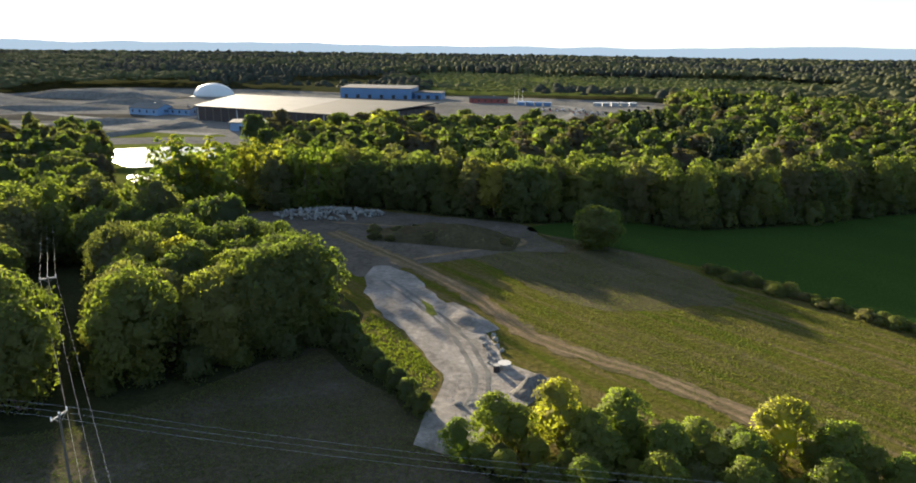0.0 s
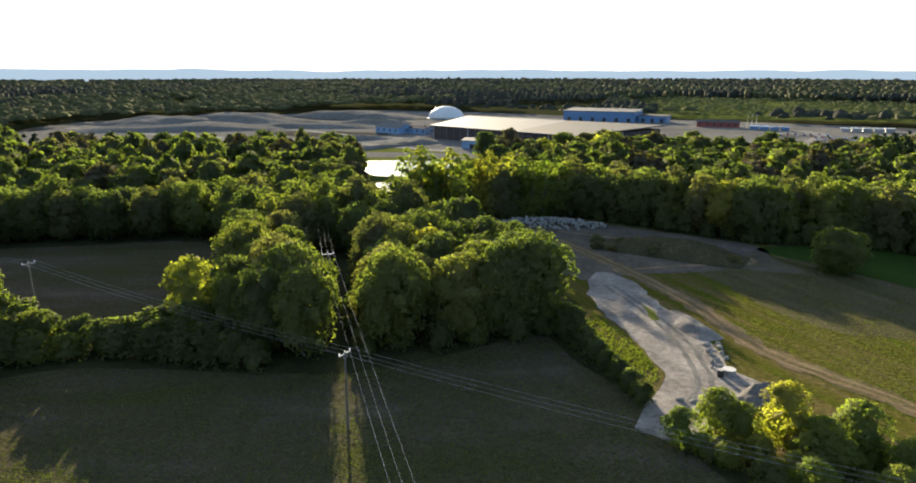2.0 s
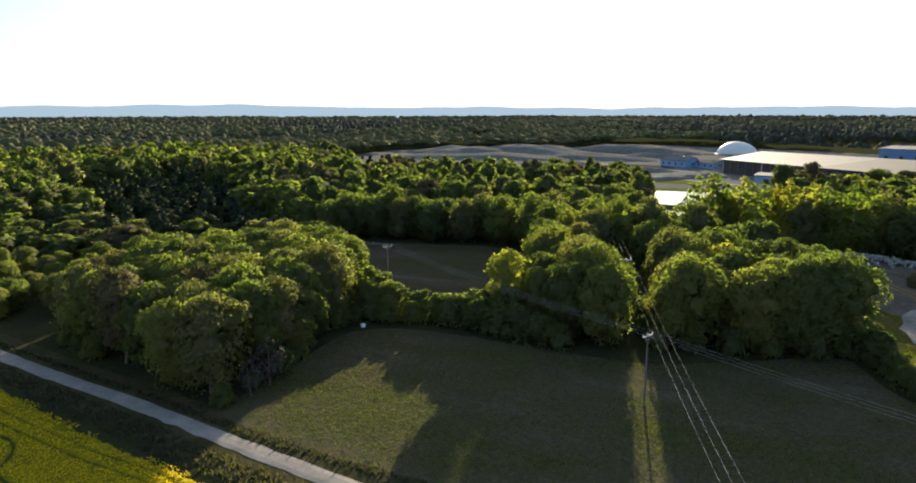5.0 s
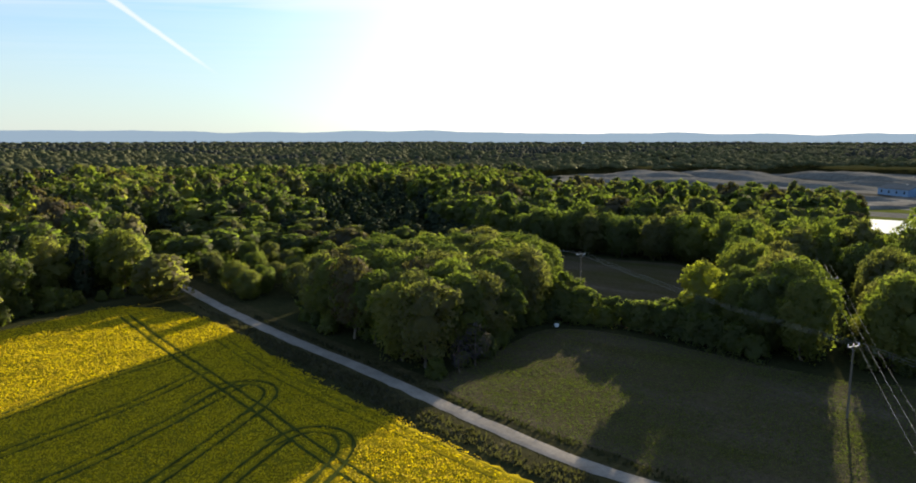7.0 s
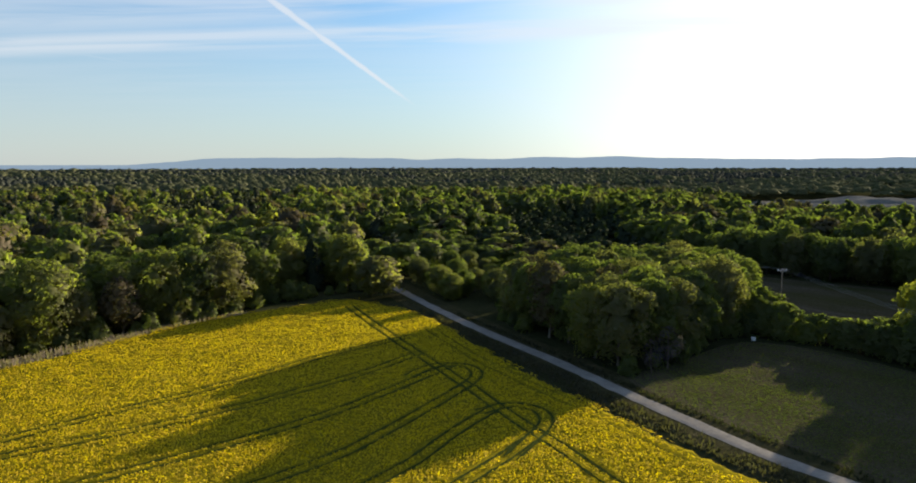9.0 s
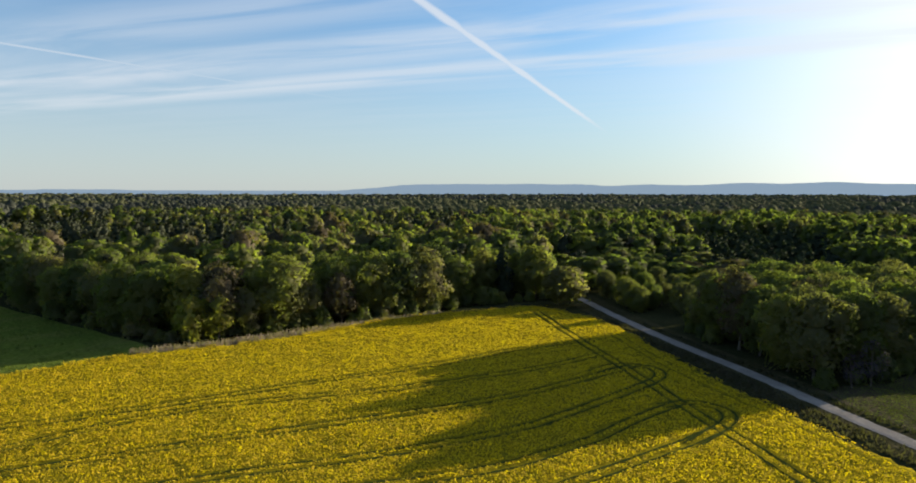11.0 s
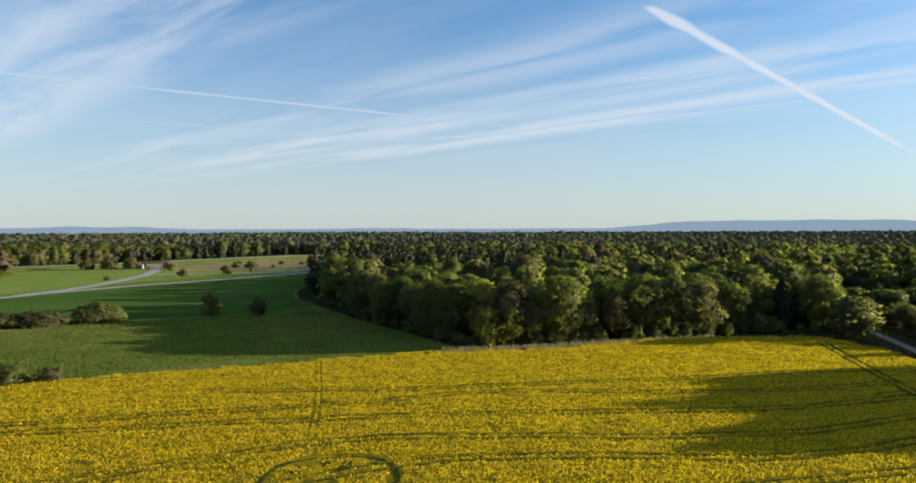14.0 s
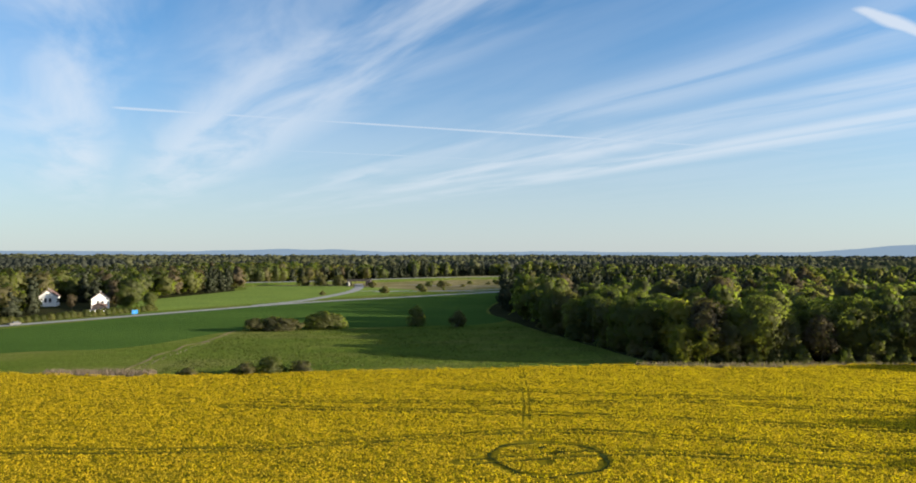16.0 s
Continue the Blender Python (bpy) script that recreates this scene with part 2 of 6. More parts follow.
LEAF_GREEN = foliage("fresh_green_leaves", [(0.1, (0.101, 0.121, 0.029)), (0.5, (0.134, 0.151, 0.034)), (0.8, (0.163, 0.166, 0.040)), (1.0, (0.189, 0.171, 0.047))])
LEAF_DEEP = foliage("deep_green_leaves", [(0.1, (0.073, 0.092, 0.026)), (0.6, (0.101, 0.121, 0.032)), (1.0, (0.134, 0.144, 0.040))])
LEAF_OLIVE = foliage("olive_young_leaves", [(0.1, (0.117, 0.119, 0.042)), (0.6, (0.150, 0.142, 0.048)), (1.0, (0.178, 0.149, 0.062))])
LEAF_YELLOW = foliage("yellow_spring_leaves", [(0.1, (0.213, 0.213, 0.036)), (1.0, (0.270, 0.241, 0.045))])
LEAF_BRIGHT = foliage("bright_young_leaves", [(0.1, (0.123, 0.162, 0.029)), (1.0, (0.193, 0.203, 0.039))])
LEAF_BROWN = foliage("bronze_young_leaves", [(0.1, (0.082, 0.072, 0.032)), (1.0, (0.125, 0.100, 0.042))], translucent=0.35)
TUFT = foliage("meadow_grass_blades", [(0.1, (0.066, 0.086, 0.012)), (0.6, (0.102, 0.118, 0.018)), (1.0, (0.145, 0.135, 0.040))], translucent=0.4, patch=0.12)
REED_BLADE = foliage("dry_reed_stalks", [(0.1, (0.20, 0.16, 0.09)), (1.0, (0.30, 0.25, 0.15))], translucent=0.25)
VERGE_BLADE = foliage("dark_brown_stalks", [(0.1, (0.032, 0.034, 0.014)), (1.0, (0.065, 0.056, 0.03))], translucent=0.3)
NEEDLE = foliage("dark_conifer_needles", [(0.1, (0.026, 0.042, 0.016)), (1.0, (0.054, 0.060, 0.025))], translucent=0.12)
BARE = foliage("bare_twigs", [(0.1, (0.060, 0.055, 0.043)), (1.0, (0.105, 0.095, 0.075))], translucent=0.1)


def plain(name, colour, rough=0.6, metal=0.0, var=0.12, scale=0.6, spec=0.5):
    m, n, l = material(name)
    b = n["Principled BSDF"]
    b.inputs["Specular IOR Level"].default_value = spec
    b.inputs["Roughness"].default_value, b.inputs["Metallic"].default_value = rough, metal
    pos = n.new("ShaderNodeNewGeometry").outputs["Position"]
    a = noise_node(n, l, pos, scale, 5, 0.65)
    r = ramp(n, [(0.25, tuple(c * (1 - var) for c in colour)), (0.75, tuple(min(1, c * (1 + var)) for c in colour))])
    l.new(a.outputs["Fac"], r.inputs["Fac"])
    l.new(r.outputs["Color"], b.inputs["Base Color"])
    return m


BARK = plain("grey_brown_bark", (0.11, 0.085, 0.06), 0.9, var=0.35, scale=3)
POLE_WOOD = plain("weathered_pole_wood", (0.10, 0.085, 0.07), 0.85, var=0.2, scale=2)
STEEL = plain("galvanised_steel", (0.3, 0.305, 0.31), 0.7, 0.1, 0.1, 2)
WIRE = plain("bright_aluminium_wire", (0.34, 0.34, 0.34), 0.45, 0.5, 0.05, 1)
BLUE_METAL = plain("blue_sheet_metal", (0.07, 0.16, 0.30), 0.5, 0.0, 0.12, 0.2)
PALE_BLUE = plain("pale_blue_sheet_metal", (0.16, 0.27, 0.42), 0.5, 0.0, 0.12, 0.2)
ROOF_METAL = plain("pale_roof_sheet", (0.12, 0.12, 0.118), 0.75, 0.0, 0.14, 0.06, 0.04)
ROOF_DARK = plain("grey_roof_felt", (0.075, 0.073, 0.07), 0.8, 0.0, 0.12, 0.05, 0.04)
WALL_DARK = plain("dark_cladding_and_shade", (0.045, 0.032, 0.03), 0.8, 0.0, 0.2, 0.2)
WHITE = plain("white_painted_wood", (0.78, 0.77, 0.74), 0.6, 0.0, 0.06, 0.8)
DOME_M = plain("white_dome_membrane", (0.55, 0.55, 0.54), 0.45, 0.0, 0.06, 0.1)
RED_WALL = plain("falu_red_boards", (0.22, 0.05, 0.04), 0.8, 0.0, 0.15, 0.5)
TILE_ROOF = plain("dark_tile_roof", (0.12, 0.07, 0.055), 0.7, 0.0, 0.2, 1.0)
CONCRETE = plain("pale_concrete", (0.24, 0.235, 0.22), 0.8, 0.0, 0.12, 1.5)
BLACK = plain("black_plastic", (0.02, 0.02, 0.022), 0.5, 0.0, 0.1, 2)
GLASS = plain("dark_window_glass", (0.03, 0.035, 0.04), 0.1, 0.0, 0.1, 1)
WATER_M, _n, _l = material("still_pond_water")
_b = _n["Principled BSDF"]
_b.inputs["Base Color"].default_value, _b.inputs["Roughness"].default_value = (0.05, 0.06, 0.06, 1), 0.12
_nz = noise_node(_n, _l, _n.new("ShaderNodeNewGeometry").outputs["Position"], 1.5, 3)
_bp = _n.new("ShaderNodeBump")
_bp.inputs["Strength"].default_value, _bp.inputs["Distance"].default_value = 0.25, 0.05
_l.new(_nz.outputs["Fac"], _bp.inputs["Height"])
_l.new(_bp.outputs["Normal"], _b.inputs["Normal"])


RAPE = foliage("yellow_rape_flowers", [(0.0, (0.327, 0.266, 0.014)), (0.14, (0.544, 0.394, 0.008)), (0.3, (0.653, 0.469, 0.006)), (0.7, (0.708, 0.505, 0.006)), (1.0, (0.726, 0.532, 0.010))], translucent=0.35, patch=0.3)
RAPE_BASE = earth("rape_stalks_and_flowers", [(0.3, (0.129, 0.113, 0.012)), (0.6, (0.232, 0.181, 0.011))], FINE, 0.5, 2.0)
RAPE_LOW = earth("trodden_rape_green", [(0.3, (0.03, 0.04, 0.010)), (0.7, (0.055, 0.065, 0.015))], FINE, 0.4, 2.0)

# ---- mesh helpers ----
rng = np.random.default_rng(7)


def mesh_object(name, verts, faces, mat, parent=None, smooth=False, kind="", label=""):
    me = bpy.data.meshes.new(name)
    me.from_pydata([tuple(v) for v in verts], [], [tuple(f) for f in faces])
    for mm in mat if isinstance(mat, (list, tuple)) else [mat]:
        me.materials.append(mm)
    if smooth:
        me.shade_smooth()
    ob = new(name, me)
    if parent:
        ob.parent = parent
    return tagged(ob, label=label, kind=kind)


def quads_object(name, verts, mats, index=None, parent=None, kind="", label="", size=4, normals=None):
    """A mesh of separate polygons: verts is an (n, size, 3) array; normals (n, 3) round off the shading of leaf clumps."""
    n = len(verts)
    me = bpy.data.meshes.new(name)
    me.vertices.add(n * size)
    me.vertices.foreach_set("co", np.ascontiguousarray(verts, dtype=np.float32).ravel())
    me.loops.add(n * size)
    me.loops.foreach_set("vertex_index", np.arange(n * size, dtype=np.int32))
    me.polygons.add(n)
    me.polygons.foreach_set("loop_start", np.arange(0, n * size, size, dtype=np.int32))
    for mm in mats:
        me.materials.append(mm)
    if index is not None:
        me.polygons.foreach_set("material_index", np.asarray(index, dtype=np.int32))
    me.update(calc_edges=True)
    if normals is not None:
        att = me.attributes.new("custom_normal", "FLOAT_VECTOR", "CORNER")
        att.data.foreach_set("vector", (normals if normals.ndim == 3 else np.repeat(normals, size, axis=0)).astype(np.float32).ravel())
        me.update()
    ob = new(name, me)
    if parent:
        ob.parent = parent
    return tagged(ob, label=label, kind=kind)


def unit(v):
    return v / np.maximum(np.linalg.norm(v, axis=-1, keepdims=True), 1e-9)


def part(name, bm, mat, parent, label=""):
    me = bpy.data.meshes.new(name)
    bm.to_mesh(me)
    bm.free()
    me.materials.append(mat)
    ob = new(name, me)
    ob.parent = parent
    return tagged(ob, label=label)


def box_bm(x0, y0, z0, x1, y1, z1, bevel=0.0):
    bm = bmesh.new()
    bmesh.ops.create_cube(bm, size=1, matrix=Matrix.Translation(((x0 + x1) / 2, (y0 + y1) / 2, (z0 + z1) / 2)) @ Matrix.Diagonal((x1 - x0, y1 - y0, z1 - z0, 1)))
    if bevel:
        bmesh.ops.bevel(bm, geom=bm.edges[:], offset=bevel, segments=1, affect="EDGES")
    return bm


def cone_bm(r0, r1, p, q, sides=7):
    """A tapered round bar from p to q."""
    p, q = Vector(p), Vector(q)
    bm = bmesh.new()
    d = q - p
    m = Matrix.Translation((p + q) / 2) @ d.to_track_quat("Z", "Y").to_matrix().to_4x4()
    bmesh.ops.create_cone(bm, cap_ends=True, segments=sides, radius1=r0, radius2=r1, depth=d.length, matrix=m)
    return bm


def merge(bms):
    out = bmesh.new()
    for b in bms:
        me = bpy.data.meshes.new("tmp")
        b.to_mesh(me)
        b.free()
        out.from_mesh(me)
        bpy.data.meshes.remove(me)
    return out


def empty(name, x, y, z=0.0, turn=0.0):
    ob = new(name)
    ob.matrix_world = pose(x, y, z, 0, 0, turn)
    return ob


def inside(px, py, poly):
    """Which of the points lie in the polygon (arrays)."""
    res = np.zeros(len(px), dtype=bool)
    q = np.asarray(poly, dtype=float)
    for (x0, y0), (x1, y1) in zip(q, np.roll(q, -1, axis=0)):
        cross = ((y0 > py) != (y1 > py)) & (px < (x1 - x0) * (py - y0) / (y1 - y0 + 1e-12) + x0)
        res ^= cross
    return res


def edge_distance(px, py, line, closed=True):
    q = np.asarray(line, dtype=float)
    best = np.full(len(px), 1e9)
    pairs = zip(q, np.roll(q, -1, axis=0)) if closed else zip(q[:-1], q[1:])
    for a, b in pairs:
        d = b - a
        s = np.clip(((px - a[0]) * d[0] + (py - a[1]) * d[1]) / (d @ d), 0, 1)
        best = np.minimum(best, np.hypot(px - a[0] - s * d[0], py - a[1] - s * d[1]))
    return best


def smooth_line(pts, step=2.0, closed=False):
    """A Catmull-Rom line through the points, about step metres apart."""
    p = [Vector((*a, 0)) for a in pts]
    n = len(p)
    out = []
    for i in range(n if closed else n - 1):
        a, b, c, d = (p[(i - 1) % n], p[i], p[(i + 1) % n], p[(i + 2) % n]) if closed else (p[max(i - 1, 0)], p[i], p[i + 1], p[min(i + 2, n - 1)])
        k = max(1, int((c - b).length / step))
        for j in range(k):
            s = j / k
            out.append(0.5 * (2 * b + (c - a) * s + (2 * a - 5 * b + 4 * c - d) * s * s + (3 * b - a - 3 * c + d) * s ** 3))
    if not closed:
        out.append(p[-1])
    return [(v.x, v.y) for v in out]


def sheet(name, pts, z, mat, label, wobble=0.5, step=2.5, rounded=True):
    """A patch of ground with an uneven outline."""
    line = smooth_line(pts, step, True) if rounded else pts
    verts = [(x + wobble * noise.noise((x * 0.31, y * 0.31, z)), y + wobble * noise.noise((x * 0.31, y * 0.31, 9 + z)), z) for x, y in line]
    bm = bmesh.new()
    f = bm.faces.new([bm.verts.new(v) for v in verts])
    if f.normal.z < 0 or f.calc_area() and sum((x1 - x0) * (y1 + y0) for (x0, y0, _), (x1, y1, _) in zip(verts, verts[1:] + verts[:1])) > 0:
        f.normal_flip()
    bmesh.ops.triangulate(bm, faces=bm.faces[:])
    me = bpy.data.meshes.new(name)
    bm.to_mesh(me)
    bm.free()
    me.materials.append(mat)
    return tagged(new(name, me), label=label, kind="structure")


def ribbon(name, pts, width, z, mat, label, wobble=0.25, step=2.0, crown=0.05, parent=None):
    """A road or track along a line, a little higher in its middle, with an uneven edge."""
    line = [Vector((*p, 0)) for p in smooth_line(pts, step)]
    verts, faces = [], []
    for i, p in enumerate(line):
        d = (line[min(i + 1, len(line) - 1)] - line[max(i - 1, 0)]).normalized()
        s = Vector((-d.y, d.x, 0))
        for k, (u, h) in enumerate(((-1, 0), (-0.45, 1), (0.45, 1), (1, 0))):
            w = width / 2 * u + (wobble * noise.noise((p.x * 0.4, p.y * 0.4, u * 3)) if abs(u) == 1 else 0)
            verts.append((p.x + s.x * w, p.y + s.y * w, z + crown * h))
        if i:
            for k in range(3):
                a = 4 * (i - 1) + k
                faces.append((a, a + 1, a + 5, a + 4))
    ob = mesh_object(name, verts, faces, mat, parent, False)
    return tagged(ob, label=label, kind="" if parent else "structure")

# ---- plan: outlines in metres ----
ROAD = [(-300, -34), (-230, -15), (-190, -6.5), (-143, 0.8), (-114, 6.5), (-94, 11.2), (-72, 15.3), (-52, 19.6), (-43, 23), (-10, 36), (40, 55), (110, 80)]
RAPE_EDGE = [(-163, -20), (-153, -12), (-137, -4), (-105, 0.5), (-75, 6), (-46, 13.7), (-10, 28), (60, 55), (120, 70), (190, -60), (160, -220), (60, -275), (10, -232), (-6, -214), (-21, -189), (-56, -157), (-67, -144), (-86, -126), (-105, -106.5), (-118, -84), (-143, -60), (-157, -36)]
FIELD = [(-84, 18.5), (-89, 30), (-96, 44), (-99, 53), (-94, 60), (-84, 65), (-63, 71), (-50, 76), (-40, 86), (-27, 101), (-18, 92), (-8, 84), (-3, 76), (4, 66), (14, 50), (-10, 40.5), (-43, 27.5), (-72, 19)]
CLEARING = [(-182, 103), (-160, 118), (-137, 133), (-118, 132), (-104, 120), (-98, 96), (-90, 72), (-100, 66), (-113, 75), (-132, 78), (-150, 92), (-168, 98)]
NORTH = [(-74, 187), (-49, 203), (-22, 196), (11, 186), (36, 190), (58, 182), (93, 192), (130, 208), (210, 225), (230, 120), (150, 40), (60, 64), (36, 68), (8, 70), (-5, 76), (-8, 83), (-19, 104), (-22, 118), (-40, 140), (-60, 160), (-72, 172)]
PIT = [(-110, 330), (-135, 330), (-177, 324), (-216, 302), (-252, 282), (-292, 258), (-335, 240), (-420, 285), (-500, 340), (-570, 480), (-470, 640), (-440, 760), (-283, 770), (-100, 720), (150, 660), (140, 545), (112, 440), (78, 402), (30, 394), (-15, 394), (-48, 392), (-70, 385), (-85, 345)]
PONDS = [(-186, 316), (-150, 330), (-108, 322), (-98, 280), (-84, 250), (-78, 234), (-92, 216), (-122, 222), (-140, 245), (-170, 285)]
SOUTH = [(-6, -210), (-21, -185), (-56, -155), (-67, -142), (-86, -124), (-105, -105), (-114, -106), (-135, -134), (-170, -179), (-215, -228), (-300, -275), (-392, -316), (-400, -345), (-330, -375), (-345, -465), (-288, -531), (-232, -466), (-200, -451), (-144, -430), (-128, -395), (-110, -360), (-66, -365), (-20, -362), (120, -355), (120, -280), (60, -270)]
INTERCHANGE = [(-300, -340), (-392, -322), (-560, -330), (-720, -440), (-640, -540), (-480, -560), (-300, -570), (-285, -530), (-330, -470)]
SCRUB = [(-60, 760), (36, 740), (291, 760), (520, 900), (450, 1150), (214, 1220), (-97, 1390), (-150, 1100)]
HOUSE_PLOT = [(-74, -358), (-116, -358), (-120, -400), (-118, -440), (-92, -446), (-72, -436)]
FAR_FIELDS = [[(-700, -860), (-900, -820), (-980, -960), (-760, -1010)], [(-330, 165), (-365, 150), (-380, 170), (-350, 185)]]
WIRE_A = [(-85, 125), (-66.6, 98), (-22, 22)]
GAP = [(-132, 228), (-94, 224), (-97, 203), (-86, 188), (-74, 166), (-79, 157), (-98, 172), (-114, 196)]
POND_NORTH = [(-190, 312), (-108, 318), (-80, 340), (-110, 340), (-177, 345)]
OPEN = [RAPE_EDGE, POND_NORTH, HOUSE_PLOT, FIELD, GAP, CLEARING, NORTH, PIT, PONDS, SOUTH, INTERCHANGE, SCRUB, *FAR_FIELDS]

# ---- large structure ----
def ring_ground():
    verts, faces = [], []
    radii = [0, 60, 150, 300, 600, 1200, 2400, 4900]
    seg = 96
    verts.append((0, 0, 0))
    for r in radii[1:]:
        for k in range(seg):
            a = 2 * math.pi * k / seg
            verts.append((r * math.cos(a), r * math.sin(a), 0))
    for k in range(seg):
        faces.append((0, 1 + k, 1 + (k + 1) % seg))
    for i in range(len(radii) - 2):
        for k in range(seg):
            a, b = 1 + i * seg + k, 1 + i * seg + (k + 1) % seg
            faces.append((a, a + seg, b + seg, b))
    return mesh_object("ground", verts, faces, FLOOR_M, None, False, "structure", "dark woodland ground reaching the horizon")


ring_ground()
VERGE = earth("rough_verge", [(0.3, (0.034, 0.034, 0.016)), (0.6, (0.055, 0.05, 0.026)), (0.8, (0.085, 0.072, 0.04))], FINE, 0.15, 1.2, bump=0.8)
ribbon("verge", ROAD, 11.5, 0.02, VERGE, "rough grassy verge beside the gravel road", 0.8, 3, 0.0)
sheet("meadow", FIELD, 0.05, MEADOW, "mown meadow, brownish green, in evening shade", 0.8)
sheet("clearing", CLEARING, 0.03, MEADOW, "open rough clearing between woods", 1.5)
sheet("north_field", NORTH, 0.03, STUBBLE, "thin grassy field with straw-coloured streaks", 1.0)
sheet("green_field", [(11, 181), (36, 191), (58, 183), (93, 193), (130, 209), (215, 228), (235, 120), (160, 30), (100, 84), (78, 117), (66.5, 132), (54, 145), (38, 158.5), (26, 168)], 0.06, SHADY_CROP, "smooth field of young green crop, wood's shade in its colour", 0.6)
sheet("disturbed_ground", [(-72, 185), (-49, 201), (-22, 194), (10, 184), (14, 172), (20, 160), (6, 158), (-6, 150), (-16, 146), (-22, 137), (-36, 143), (-58, 162), (-70, 173)], 0.06,
      earth("churned_grey_soil", [(0.3, (0.074, 0.065, 0.053)), (0.7, (0.124, 0.108, 0.093))], FINE, 0.12, 0.8, bump=0.9, bump_scale=0.8, bump_dist=0.4), "churned grey-brown soil at the wood's edge", 1.2)
sheet("gravel_yard", [(-25, 139), (-23, 145), (-15.8, 140), (-7, 123), (0.9, 109.5), (3.2, 103), (4, 98), (9.8, 94), (9, 89), (5.9, 84), (1, 77), (-3, 73), (-7.5, 75), (-6.8, 82), (-4.7, 91.5), (-9, 101), (-13, 109), (-21, 122)], 0.10, GRAVEL, "grey crushed-stone yard and temporary road", 0.9)
sheet("rough_bank", [(-20, 118), (-13, 108.5), (-9, 101), (-5, 92), (-7, 84), (-12, 92), (-17, 101), (-21, 110)], 0.08, earth("tawny_rough_grass", [(0.3, (0.080, 0.080, 0.024)), (0.55, (0.136, 0.104, 0.040)), (0.75, (0.168, 0.120, 0.056))], FINE, 0.4, 1.5, bump=0.8), "tawny rough grass bank beside the stone yard", 0.6)
sheet("grass_patch", [(-11.2, 124), (-9.4, 121), (-7.6, 116.5), (-8.8, 116), (-10.6, 120)], 0.13, GRASS, "rough green patch left in the stone yard", 0.5, 1)
# browner soil patch; outline and duller tone stand for the wood's cast shadow
sheet("shadow_soil", [(-4, 160), (4, 143), (11, 132), (18, 124), (26, 121), (39, 124), (49, 127), (49, 137), (43, 152), (36, 164), (26, 172), (10, 172)], 0.05, earth("shadowed_field_soil", [(0.3, (0.058, 0.054, 0.026)), (0.5, (0.078, 0.068, 0.038)), (0.7, (0.100, 0.084, 0.054))], FINE, 0.25, 1.2, stretch=(8, 0.8, 1), turn=-49, bump=0.9, bump_scale=1.1, bump_dist=0.3), "browner soil in the upper field, wood's shadow in its colour", 2.0)
track = [(-40, 172), (-17, 147), (-3, 129), (8, 110), (17, 101.5), (25, 96), (31.5, 89.5), (38, 82), (46, 70)]
ribbon("dirt_track", track, 4.4, 0.075, earth("trodden_field_soil", [(0.3, (0.085, 0.074, 0.036)), (0.5, (0.115, 0.092, 0.054)), (0.7, (0.15, 0.115, 0.075))], FINE, 0.3, 1.4, stretch=(10, 0.8, 1), turn=-49, bump=0.9, bump_scale=1.2, bump_dist=0.3), "broad trodden strip of brown soil across the field", 1.5, 1.2, 0.01)
ribbon("dirt_track", [(-16, 150), (-4, 158), (5, 161.5), (10, 166), (7, 171), (-4, 175), (-22, 179), (-42, 182)], 1.3, 0.09, DIRT, "looping wheel track on the churned soil", 0.5, 1.2, 0.01)
for dx, wide in ((-0.95, 0.8), (0.95, 0.9)):
    ribbon("dirt_track", [(x + dx * 0.8, y + dx * 0.6) for x, y in track], wide, 0.09, DIRT, "brown wheel rut worn across the field", 0.55, 1.2, 0.01)
PALE_SAND = earth("pale_haul_road_sand", [(0.3, (0.17, 0.163, 0.15)), (0.7, (0.26, 0.25, 0.235))], FINE, 0.05, 0.4, bump=0.3, bump_scale=0.5)
for line in ([(-520, 420), (-420, 400), (-330, 392), (-260, 400), (-200, 380), (-150, 366)], [(-470, 600), (-400, 520), (-320, 470), (-262, 440), (-225, 420)], [(-220, 420), (-200, 470), (-215, 560), (-180, 620), (-60, 630), (60, 600)], [(-90, 380), (-20, 400), (40, 470), (70, 560), (60, 600)]):
    ribbon("haul_road", line, 9, 0.10, PALE_SAND, "pale sandy haul road through the pit", 1.5, 8, 0.05)
DARK_SPOIL = earth("dark_pit_spoil", [(0.3, (0.045, 0.043, 0.038)), (0.7, (0.085, 0.08, 0.07))], FINE, 0.03, 0.4, bump=0.5, bump_scale=0.5, bump_dist=0.6)
sheet("spoil_patch", [(-300, 420), (-255, 425), (-232, 450), (-250, 470), (-310, 462), (-340, 440)], 0.09, DARK_SPOIL, "dark ground in the gravel pit", 4, 8)
sheet("spoil_patch", [(-430, 560), (-380, 580), (-300, 600), (-280, 640), (-380, 650), (-450, 610)], 0.09, DARK_SPOIL, "dark ground behind the heaps", 4, 8)
sheet("spoil_patch", [(-215, 345), (-170, 352), (-140, 360), (-160, 372), (-215, 372), (-240, 360)], 0.09, GRASS, "rough green bank above the pond", 3, 8)
ribbon("road", ROAD, 2.7, 0.06, ROAD_M, "pale gravel farm road", 0.35, 2, 0.06)
sheet("pit_ground", PIT, 0.05, SAND, "bare grey ground of the gravel pit", 4, 12)
sheet("pond_bank", PONDS, 0.06, GRASS, "grassy banks round the ponds", 1, 6)
